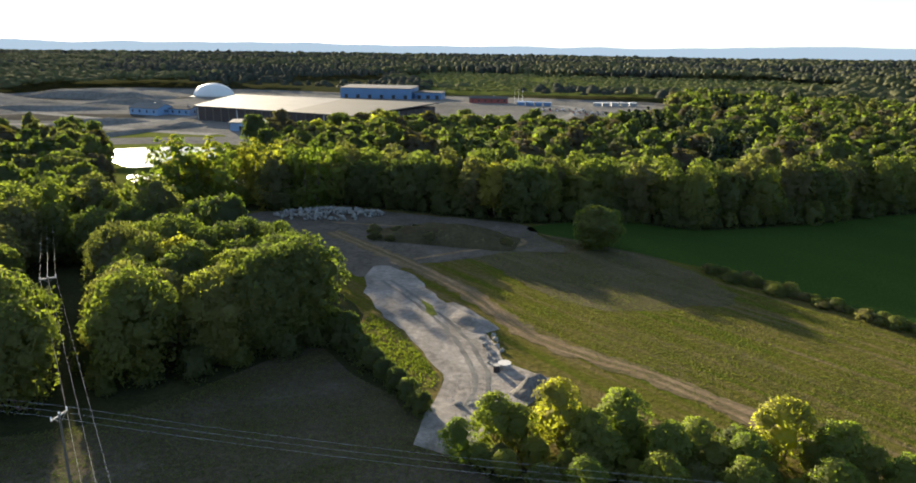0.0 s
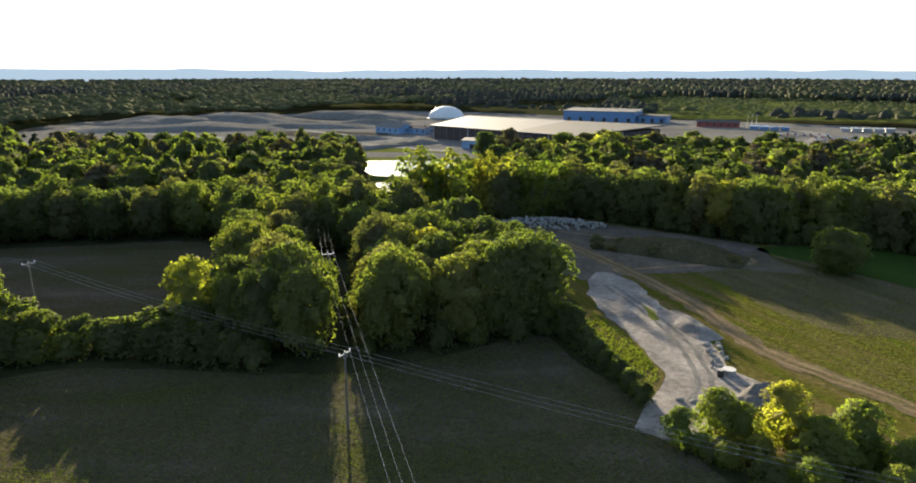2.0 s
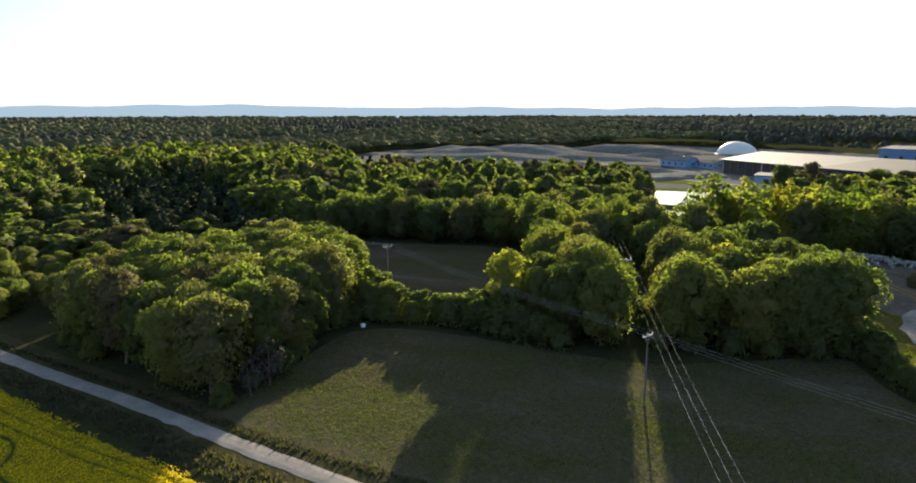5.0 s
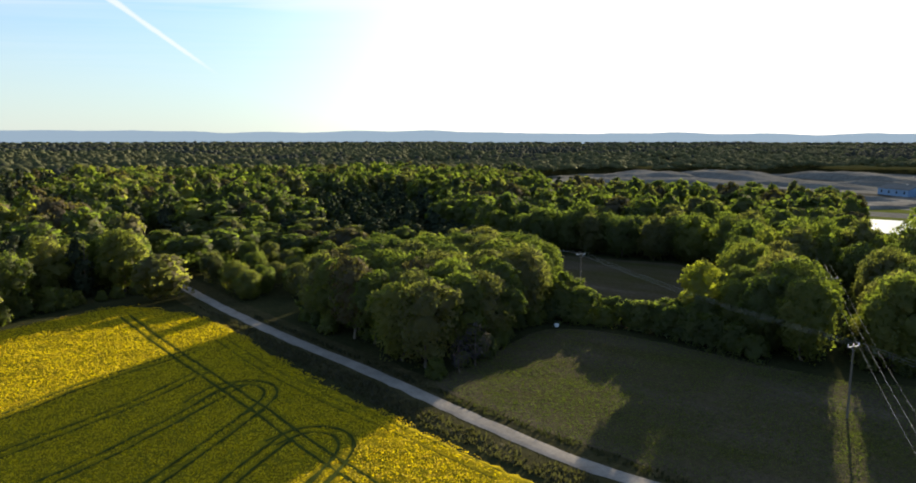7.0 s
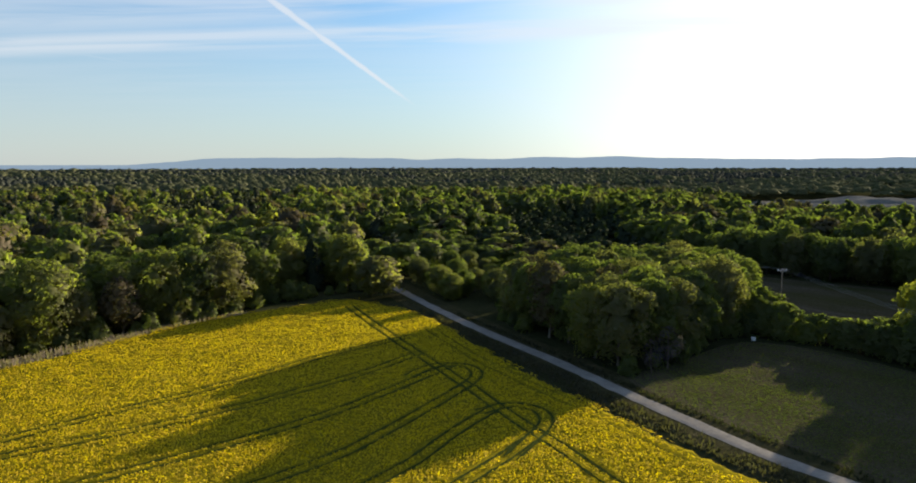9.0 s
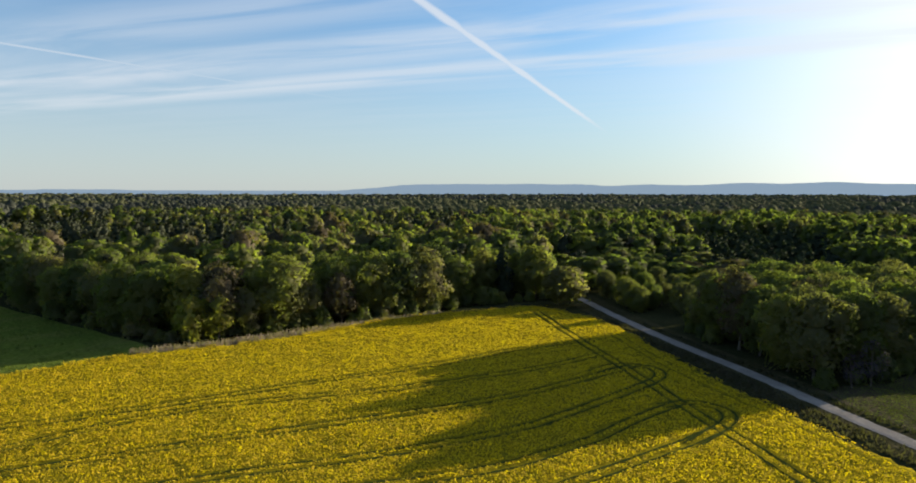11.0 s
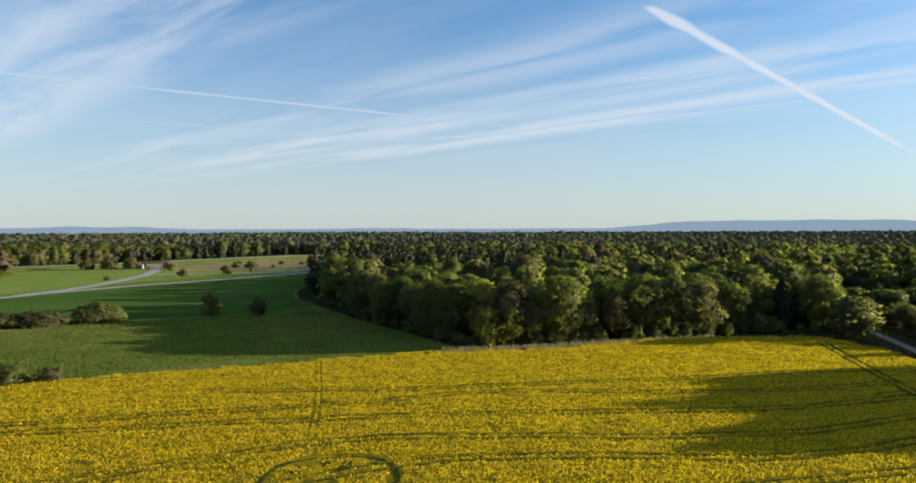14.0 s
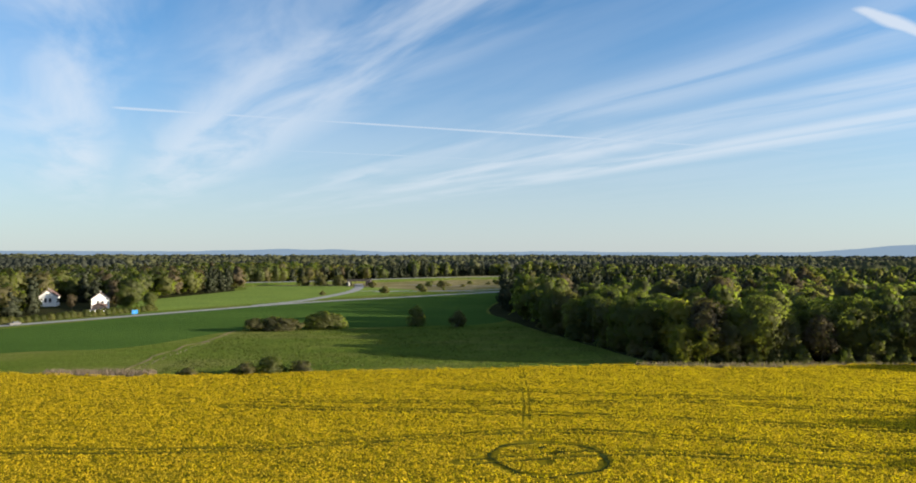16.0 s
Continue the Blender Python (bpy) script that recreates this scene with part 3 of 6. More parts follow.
sheet("pond", [(-174, 300), (-149, 318), (-116, 310), (-108, 285), (-112, 268), (-138, 258)], 0.12, WATER_M, "still pond mirroring the bright sky", 0.8, 4).name = "water"
sheet("pond", [(-132, 246), (-88, 250), (-82, 238), (-98, 226), (-117, 225)], 0.12, WATER_M, "small lower pond mirroring the sky", 0.8, 4).name = "water"
sheet("pond_lawn", GAP, 0.04, GRASS, "rough grass before the pond", 1, 4)
sheet("south_meadow", SOUTH, 0.04, SOUTH_GRASS, "green grazed meadow below the rape field", 1, 6)
sheet("dark_crop_field", [(-87, -252), (-97, -244), (-114, -231), (-146, -210), (-158, -198), (-185, -198), (-215, -230), (-300, -277), (-388, -318), (-240, -345), (-120, -338), (-41, -325), (60, -316), (60, -280), (-16, -256), (-44, -240)], 0.07, GREEN_CROP, "dark green field of young crop by the road", 0.6, 5)
sheet("bright_field", [(-95, -352), (-120, -356), (-240, -362), (-330, -372), (-345, -462), (-290, -526), (-255, -486), (-143, -428), (-110, -385)], 0.06, earth("bright_green_grass", [(0.3, (0.14, 0.20, 0.045)), (0.7, (0.18, 0.24, 0.055))], FINE, 0.02, 0.6, bump=1.0, bump_scale=1.2, bump_dist=0.5), "bright green field before the far wood", 0.8, 6)
ribbon("stream_bank", [(-12, -188), (-24, -201), (-34.7, -210.7), (-41, -218), (-49.6, -222.7), (-57, -230), (-65.7, -233.6), (-90, -253)], 0.7, 0.09, REED, "dry reedy ditch between the meadows", 0.8, 2, 0.08)
ribbon("asphalt_road", [(160, -330), (60, -333), (-43, -337), (-101, -340), (-149.6, -343), (-189, -345), (-230, -341), (-272, -333), (-317, -327), (-374, -316), (-470, -290)], 7.0, 0.10, ASPHALT, "grey asphalt country road", 0.1, 8, 0.08)
ribbon("asphalt_road", [(-165, -347), (-200, -355), (-223.5, -365.7), (-255, -383), (-290.5, -405.5), (-330, -438), (-352, -460), (-380, -490)], 7.5, 0.11, ASPHALT, "asphalt slip road to the bridge", 0.1, 8, 0.08)
sheet("interchange_ground", INTERCHANGE, 0.03, earth("dry_verge_grass", [(0.3, (0.13, 0.13, 0.045)), (0.5, (0.20, 0.17, 0.08)), (0.7, (0.30, 0.25, 0.15))], FINE, 0.03, 0.3), "dry grass verges between the roads", 2, 10)
ribbon("road_bank", [(-250, -572), (-300, -553), (-341, -537), (-385, -523), (-424, -520), (-481, -510), (-547, -488), (-650, -430)], 36, 0.02, SOUTH_GRASS, "grassy embankment of the motorway", 0.8, 10, 2.2)
ribbon("motorway", [(-250, -572), (-300, -553), (-341, -537), (-385, -523), (-424, -520), (-481, -510), (-547, -488), (-650, -430)], 13, 2.3, ASPHALT, "pale motorway beyond the fields", 0.2, 10, 0.1)
ribbon("asphalt_road", [(-296, -411), (-324, -377), (-367, -312)], 5, 0.13, ASPHALT, "slip road past the bridge", 0.2, 8, 0.08)
ribbon("asphalt_road", [(-302, -392), (-329, -371), (-358, -349), (-402, -335)], 6, 0.14, ASPHALT, "pale service road beside the interchange", 0.3, 8, 0.08)
ribbon("haul_road", [(-401, -447), (-404, -409), (-425, -368)], 8, 0.12, PALE_SAND, "pale sandy track among the verges", 1.0, 8, 0.05)
sheet("scrub_ground", SCRUB, 0.05, FAR_SCRUB, "green scrubland beyond the works", 5, 20)
for q in FAR_FIELDS:
    sheet("far_field", q, 0.05, SOUTH_GRASS, "small far green field among woods", 3, 15)

# far hills round the horizon; distance haze is put into their glowing blue
def hills():
    m, n, l = material("haze_glow_hills")
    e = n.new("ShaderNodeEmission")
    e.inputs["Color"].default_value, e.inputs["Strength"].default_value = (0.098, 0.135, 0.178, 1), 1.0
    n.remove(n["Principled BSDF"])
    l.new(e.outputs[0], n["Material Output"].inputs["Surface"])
    verts, faces = [], []
    for k in range(721):
        az = radians(-60 + k / 720 * 260)
        d = -60 + k / 720 * 260
        h = 40 + 26 * noise.noise((d * 0.06, 3, 1)) + 9 * noise.noise((d * 0.3, 5, 2)) + 2 * noise.noise((d * 1.5, 7, 2))
        h += 26 * math.exp(-((d - 72) / 20) ** 2) + 14 * math.exp(-((d - 22) / 7) ** 2)
        h -= 30 / (1 + math.exp(-(d - 98) / 1.5)) - 8 * math.exp(-((d - 121) / 5) ** 2)
        h += 17 * math.exp(-((d - 144) / 3.2) ** 2) + 12 * math.exp(-((d - 138.5) / 2.5) ** 2) + 7 * math.exp(-((d - 153) / 2) ** 2)
        x, y = -math.sin(az) * 4700, math.cos(az) * 4700
        verts += [(x, y, -30), (x, y, max(h, 13) + 26)]
        if k:
            faces.append((2 * k - 2, 2 * k, 2 * k + 1, 2 * k - 1))
    mesh_object("backdrop", verts, faces, m, None, True, "structure", "hazy blue hills along the horizon, haze put in a flat glow")


hills()


# flowering rape: a lumpy canopy, cut by the wheel tracks of the sprayer
LANES = [
    [(-152, -21), (-124, -16.6), (-106, -13.3), (-85.4, -9.5), (-70, -7.1), (-59, -4.9), (-45, -2.5), (-20, 4)],
    [(-119, -12), (-109, -30), (-97, -46), (-84, -68), (-66, -97), (-52, -128)],
    [(-106, -13.3), (-95, -27), (-82, -51), (-71, -80), (-54, -100), (-41, -118), (-20, -146)],
    [(-97, -9.4), (-81, -28.7), (-70, -48), (-59, -72), (-46, -96), (-30, -122), (-15, -145)],
    [(-85.4, -9.5), (-74, -21.3), (-63.4, -33.5), (-54, -52), (-44, -77), (-35, -92), (-20, -105), (0, -121), (20, -145)],
    [(-75, -8), (-68, -16), (-59, -25), (-50, -38), (-42, -60), (-31.6, -78), (-15, -92)],
    [(-65, -4.8), (-53.7, -18.7), (-40, -38), (-25, -60), (-10, -75)],
    [(-92.4, -17.7), (-97.3, -12.5), (-96.6, -7.4), (-92.6, -5.9), (-88, -7.8), (-83.1, -12.1)],
    [(-73.6, -11.2), (-75.2, -6.2), (-72.4, -2.7), (-67.8, -3.2), (-63.4, -6.7), (-58, -12)],
    [(-124, -7), (-104, -4.3), (-84, 0.1), (-72, 3.6), (-52, 9)],
    [(-80, -124), (-52, -105), (-37.4, -96), (-30, -91)],
]


def value_noise(x, y, scale, seed):
    """Smooth random heights over arrays, from -1 to 1."""
    table = np.random.default_rng(seed).uniform(-1, 1, (256, 256))
    u, v = x / scale, y / scale
    i, j = np.floor(u).astype(int), np.floor(v).astype(int)
    f, g = u - i, v - j
    f, g = f * f * (3 - 2 * f), g * g * (3 - 2 * g)
    a = lambda p, q: table[p % 256, q % 256]
    return (a(i, j) * (1 - f) + a(i + 1, j) * f) * (1 - g) + (a(i, j + 1) * (1 - f) + a(i + 1, j + 1) * f) * g


def grid_mesh(name, x, y, z, keep, mats, index, label, kind="stuff"):
    """A sheet of quads over a grid of points (2D arrays), where keep (2D, one smaller) holds."""
    ny, nx = x.shape
    ids = np.arange(ny * nx).reshape(ny, nx)
    q = np.stack([ids[:-1, :-1], ids[:-1, 1:], ids[1:, 1:], ids[1:, :-1]], -1)[keep]
    used, q = np.unique(q, return_inverse=True)
    q = q.reshape(-1, 4)
    co = np.stack([x.ravel()[used], y.ravel()[used], z.ravel()[used]], -1)
    me = bpy.data.meshes.new(name)
    me.vertices.add(len(co))
    me.vertices.foreach_set("co", co.astype(np.float32).ravel())
    me.loops.add(q.size)
    me.loops.foreach_set("vertex_index", q.astype(np.int32).ravel())
    me.polygons.add(len(q))
    me.polygons.foreach_set("loop_start", np.arange(0, q.size, 4, dtype=np.int32))
    for mm in mats:
        me.materials.append(mm)
    if index is not None:
        me.polygons.foreach_set("material_index", index[keep].astype(np.int32))
    me.update(calc_edges=True)
    return tagged(new(name, me), label=label, kind=kind)


def rape_cut(px, py):
    """How the crop stands at each point: in a wheel track, and how far from the field's edge."""
    cut = np.zeros(len(px), dtype=bool)
    for k, lane in enumerate(LANES):
        d = edge_distance(px, py, smooth_line(lane, 2), False)
        w = 0.46 + 0.22 * value_noise(px, py, 3, 20 + k) - (0.22 if k == 9 else 0.3 if k == 10 else 0)
        cut |= np.abs(d - (0.5 if k == 10 else 0.95)) < w
    ring = np.hypot(px + 24, py + 84)
    cut |= np.abs(ring - 7.6) < 0.75 + 0.4 * value_noise(px, py, 2, 44)
    cut |= np.abs(ring - 6.1 - 0.6 * value_noise(px, py, 5, 45)) < 0.35 * value_noise(px, py, 4, 46)
    cut |= (ring < 4.5) & (value_noise(px, py, 3.2, 42) > 0.5)
    edge = edge_distance(px, py, smooth_line(RAPE_EDGE, 6, True))
    return cut, edge


def rape_field():
    r = np.random.default_rng(3)
    outline = smooth_line(RAPE_EDGE, 3, True)
    step = 0.7
    x, y = np.meshgrid(np.arange(-168, 60, step), np.arange(-262, 62, step))
    x = x + r.uniform(-0.2, 0.2, x.shape)
    y = y + r.uniform(-0.2, 0.2, y.shape)
    px, py = x.ravel(), y.ravel()
    ok = inside(px, py, outline)
    edge = rape_cut(px, py)[1]
    z = 0.72 + 0.05 * r.uniform(-1, 1, px.shape) + 0.1 * value_noise(px, py, 6, 6)
    z = np.where(edge < 0.8, 0.02, z)
    ok = ok.reshape(x.shape)
    keep = ok[:-1, :-1] & ok[1:, 1:] & ok[1:, :-1] & ok[:-1, 1:]
    grid_mesh("rapeseed_stalks", x, y, z.reshape(x.shape), keep, [RAPE_BASE], None, "dense green and yellow stalks of the rape crop")
    # flattened wheel tracks, two to a lane
    ring = [(-24 + 7.6 * math.cos(a / 12 * 6.283) + 0.7 * math.sin(a * 2.1), -84 + 7.6 * math.sin(a / 12 * 6.283) + 0.6 * math.cos(a * 1.7)) for a in range(13)]
    for k, lane in enumerate(LANES + [ring]):
        if k == 10:
            continue
        line = [Vector((*p, 0)) for p in smooth_line(lane, 0.8)]
        half = 0.07 if k in (9, 10) else 0.22
        verts, faces = [], []
        for off in ((0.0,) if k == len(LANES) else (-0.5, 0.5) if k == 10 else (-0.95, 0.95)):
            if k == len(LANES):
                half = 0.24
            for i, p in enumerate(line):
                d = (line[min(i + 1, len(line) - 1)] - line[max(i - 1, 0)]).normalized()
                s = Vector((-d.y, d.x, 0))
                w = half * (1 + (1.9 if k == len(LANES) else 1.1) * noise.noise((p.x * 0.8, p.y * 0.8, k + off)))
                h = 0.8 + 0.1 * float(value_noise(np.array([p.x]), np.array([p.y]), 6, 6)[0])
                verts += [p + s * (off - w) + Vector((0, 0, h)), p + s * (off + w) + Vector((0, 0, h))]
                if i:
                    n0 = len(verts)
                    faces.append((n0 - 4, n0 - 3, n0 - 1, n0 - 2))
        mesh_object("wheel_track", verts, faces, RAPE_LOW, None, False, "structure", "dark green sprayer wheel track through the rape")
    for cx, cy, a in [(-28.1, -84.5, 0.9), (-27.7, -87.3, 0.6), (-24.2, -89.4, 0.7), (-30.0, -81.7, 0.35)]:
        pts = [(cx + 1.5 * a * math.cos(k * 0.524) * (1 + 0.4 * math.sin(3 * k + cx)), cy + a * math.sin(k * 0.524) * (1 + 0.4 * math.cos(2 * k + cy)), 0.92) for k in range(12)]
        mesh_object("flat_patch", pts, [tuple(range(12))], RAPE_LOW, None, False, "structure", "small dark flattened patch in the rape")
    n = 1350000
    px, py = r.uniform(-166, 62, n), r.uniform(-235, 50, n)
    dist = np.hypot(px - 35, py + 38)
    sel = inside(px, py, outline) & (r.uniform(0, 1, n) < np.clip(1.25 - dist / 260, 0.45, 1)) & (dist > 58 + r.uniform(0, 12, n))
    px, py = px[sel], py[sel]
    cut, edge = rape_cut(px, py)
    clump = value_noise(px, py, 1.0, 61) + 0.5 * value_noise(px, py, 3.5, 62)
    clump += 0.9 * value_noise((px * 0.855 + py * 0.52) / 0.75, (px * 0.52 - py * 0.855) / 7, 1.0, 63)
    sel = ~cut & (edge > 0.25) & (clump > r.uniform(-2.2, -0.55, len(px))) & ~((edge < 4) & (value_noise(px, py, 2.5, 43) > edge * 0.45 - 0.5))
    px, py, clump = px[sel], py[sel], clump[sel]
    p = np.stack([px, py, 0.95 + 0.06 * clump + 0.08 * r.uniform(-1, 1, len(px)) + 0.1 * value_noise(px, py, 6, 6)], 1)
    nrm = r.normal(size=p.shape) + [0, 0, 0.7]
    nrm /= np.linalg.norm(nrm, axis=1, keepdims=True)
    t = np.cross(nrm, r.normal(size=p.shape))
    t /= np.linalg.norm(t, axis=1, keepdims=True)
    s = np.cross(nrm, t)
    a = r.uniform(0.08, 0.15, len(p))[:, None]
    cards = np.stack([p - t * a, p + (t * 0.7 - s * 0.8) * a, p + (t * 0.7 + s * 0.8) * a], 1)
    face = np.cross(cards[:, 1] - cards[:, 0], cards[:, 2] - cards[:, 0])
    down = face[:, 2] < 0
    cards[down] = cards[down][:, ::-1]
    face = unit(np.where(down[:, None], -face, face))
    quads_object("rapeseed_flowers", cards, [RAPE], kind="stuff", label="bright yellow rape flowers standing in the field", size=3, normals=unit(0.6 * face + [-0.12, 0.15, 0.4]))
    print("rape flowers", len(p))
    # the field goes on to the east, with coarser clumps
    x, y = np.meshgrid(np.arange(59, 190, 2.0), np.arange(-275, 72, 2.0))
    ok = inside(x.ravel(), y.ravel(), outline).reshape(x.shape)
    z = 0.66 + 0.1 * value_noise(x.ravel(), y.ravel(), 6, 6).reshape(x.shape) + 0.05 * r.uniform(-1, 1, x.shape)
    grid_mesh("rapeseed_stalks", x, y, z, ok[:-1, :-1] & ok[1:, 1:] & ok[1:, :-1] & ok[:-1, 1:], [RAPE_BASE], None, "stalks of the rape crop further east")
    n = 330000
    px, py = r.uniform(-40, 190, n), r.uniform(-275, 72, n)
    sel = inside(px, py, outline) & ((px > 60 + r.uniform(-4, 4, n)) | (np.hypot(px - 35, py + 38) < 60 + r.uniform(0, 10, n)))
    sel &= (px < 100) | (r.uniform(0, 1, n) < 0.4)
    sel[sel] = rape_cut(px[sel], py[sel])[1] > 0.5
    px, py = px[sel], py[sel]
    p = np.stack([px, py, 0.95 + 0.12 * value_noise(px, py, 1.1, 61) + 0.1 * value_noise(px, py, 6, 6)], 1)
    nrm = unit(r.normal(size=p.shape) + [0, 0, 0.9])
    t = unit(np.cross(nrm, r.normal(size=p.shape)))
    s = np.cross(nrm, t)
    a = r.uniform(0.15, 0.3, len(p))[:, None]
    quads_object("rapeseed_flowers", np.stack([p - t * a, p + (t * 0.7 + s * 0.8) * a, p + (t * 0.7 - s * 0.8) * a], 1), [RAPE], kind="stuff", label="bright yellow rape flowers further east", size=3)


rape_field()
tagged(mesh_object("field_soil", [(x, y, 0.015) for x, y in RAPE_EDGE], [tuple(range(len(RAPE_EDGE)))], FLOOR_M), label="dark soil under the rape crop", kind="structure")


def blades(name, poly, n, lo, hi, mat, label, seed, cover=0.0, wide=0.35):
    """Upright tufts scattered over a patch of ground."""
    r = np.random.default_rng(seed)
    q = np.asarray(poly)
    area = np.ptp(q[:, 0]) * np.ptp(q[:, 1])
    px, py = r.uniform(q[:, 0].min(), q[:, 0].max(), n), r.uniform(q[:, 1].min(), q[:, 1].max(), n)
    ok = inside(px, py, poly) & (value_noise(px, py, 4, seed) + 0.7 * value_noise(px, py, 13, seed + 1) > r.uniform(-1.6, 0.6, n) + cover)
    px, py = px[ok], py[ok]
    a = r.uniform(0, 6.283, len(px))
    h, w = r.uniform(lo, hi, len(px)), r.uniform(0.5, 1.0, len(px)) * wide
    lean = r.uniform(-0.3, 0.3, (2, len(px)))
    z = np.full(len(px), 0.05)
    v = np.stack([np.stack([px - w * np.cos(a), py - w * np.sin(a), z], 1), np.stack([px + w * np.cos(a), py + w * np.sin(a), z], 1), np.stack([px + lean[0], py + lean[1], z + h], 1)], 1)
    return quads_object(name, v, [mat], kind="stuff", label=label, size=3)


blades("meadow_grass", FIELD, 190000, 0.05, 0.15, TUFT, "tufts of meadow grass", 81, 0.05, 0.12)
blades("field_grass", [(-5, 148), (11, 178), (25, 165), (53, 143), (75, 115), (95, 85), (60, 66), (40, 78), (25, 94), (8, 108)], 200000, 0.05, 0.16, TUFT, "thin tufts of grass on the open field", 83, 0.4, 0.12)
blades("south_grass", [(-21, -186), (-56, -156), (-105, -106), (-135, -134), (-170, -180), (-150, -197), (-87, -250)], 40000, 0.1, 0.3, TUFT, "tufts of pasture grass", 85, 0.3, 0.3)
blades("bank_grass", [(-20, 117), (-13, 108), (-9.5, 101), (-5.5, 92), (-7.5, 85), (-12, 92), (-17, 101), (-20.5, 110)], 9000, 0.15, 0.5, TUFT, "rough grass tufts on the tawny bank", 92, 0.1, 0.2)
blades("reed_strip", [(-105, -105), (-119, -82), (-143, -57.5), (-151, -45), (-154, -47), (-146, -61), (-122, -87), (-108, -108)], 26000, 0.5, 1.5, REED_BLADE, "pale dry reeds between the rape and the wood", 87, -0.8, 0.22)
blades("reed_strip", [(-8, -206), (-14, -196), (-24, -188), (-27, -191), (-18, -203), (-11, -211)], 9000, 0.5, 1.5, REED_BLADE, "pale dry reeds at the field's corner", 88, -1.0, 0.25)
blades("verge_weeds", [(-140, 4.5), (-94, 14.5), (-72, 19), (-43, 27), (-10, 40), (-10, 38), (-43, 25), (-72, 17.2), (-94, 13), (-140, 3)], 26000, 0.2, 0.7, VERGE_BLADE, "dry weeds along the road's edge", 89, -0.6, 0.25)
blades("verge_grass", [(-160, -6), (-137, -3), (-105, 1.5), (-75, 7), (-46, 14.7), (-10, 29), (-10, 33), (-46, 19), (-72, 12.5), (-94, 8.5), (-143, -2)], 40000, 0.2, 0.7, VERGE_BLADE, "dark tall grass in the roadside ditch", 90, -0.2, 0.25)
blades("ditch_reeds", [(-13, -189), (-22, -196), (-47, -216), (-87, -249), (-88, -251.5), (-48, -218.5), (-23, -198.5), (-14, -192)], 6000, 0.15, 0.45, REED_BLADE, "dry reeds along the meadow ditch", 91, -0.2, 0.16)

# ---- trees ----
def leaf_cards(p, outward, a, b, r, loose=0.9):
    """Three-cornered leaf clumps, (n, 3, 3), facing outward more or less, and their shading normals."""
    n = unit(outward + loose * r.normal(size=p.shape))
    t = unit(np.cross(n, r.normal(size=p.shape)))
    s = np.cross(n, t)
    a = (a * r.uniform(0.6, 1.35, len(p)))[:, None]
    b = (b * r.uniform(0.6, 1.35, len(p)))[:, None]
    bend = n * a * r.uniform(-0.25, 0.25, len(p))[:, None]
    v = np.stack([p - t * a * 1.1 + bend, p + t * a * 0.7 - s * b * 1.25, p + t * a * 0.7 + s * b * 1.25], 1)
    # one winding for all, and a shading normal that leans to the crown's outside
    face = np.cross(v[:, 1] - v[:, 0], v[:, 2] - v[:, 0])
    turn = (face * outward).sum(1) < 0
    v[turn] = v[turn][:, ::-1]
    face = unit(np.where(turn[:, None], -face, face))
    return v, unit(0.32 * unit(outward) + 0.68 * face)


def ball():
    """The twenty faces of an icosahedron, (20, 3, 3)."""
    bm = bmesh.new()
    bmesh.ops.create_icosphere(bm, subdivisions=1, radius=1)
    out = np.array([[tuple(v.co) for v in f.verts] for f in bm.faces])
    bm.free()
    return out


BALL = ball()


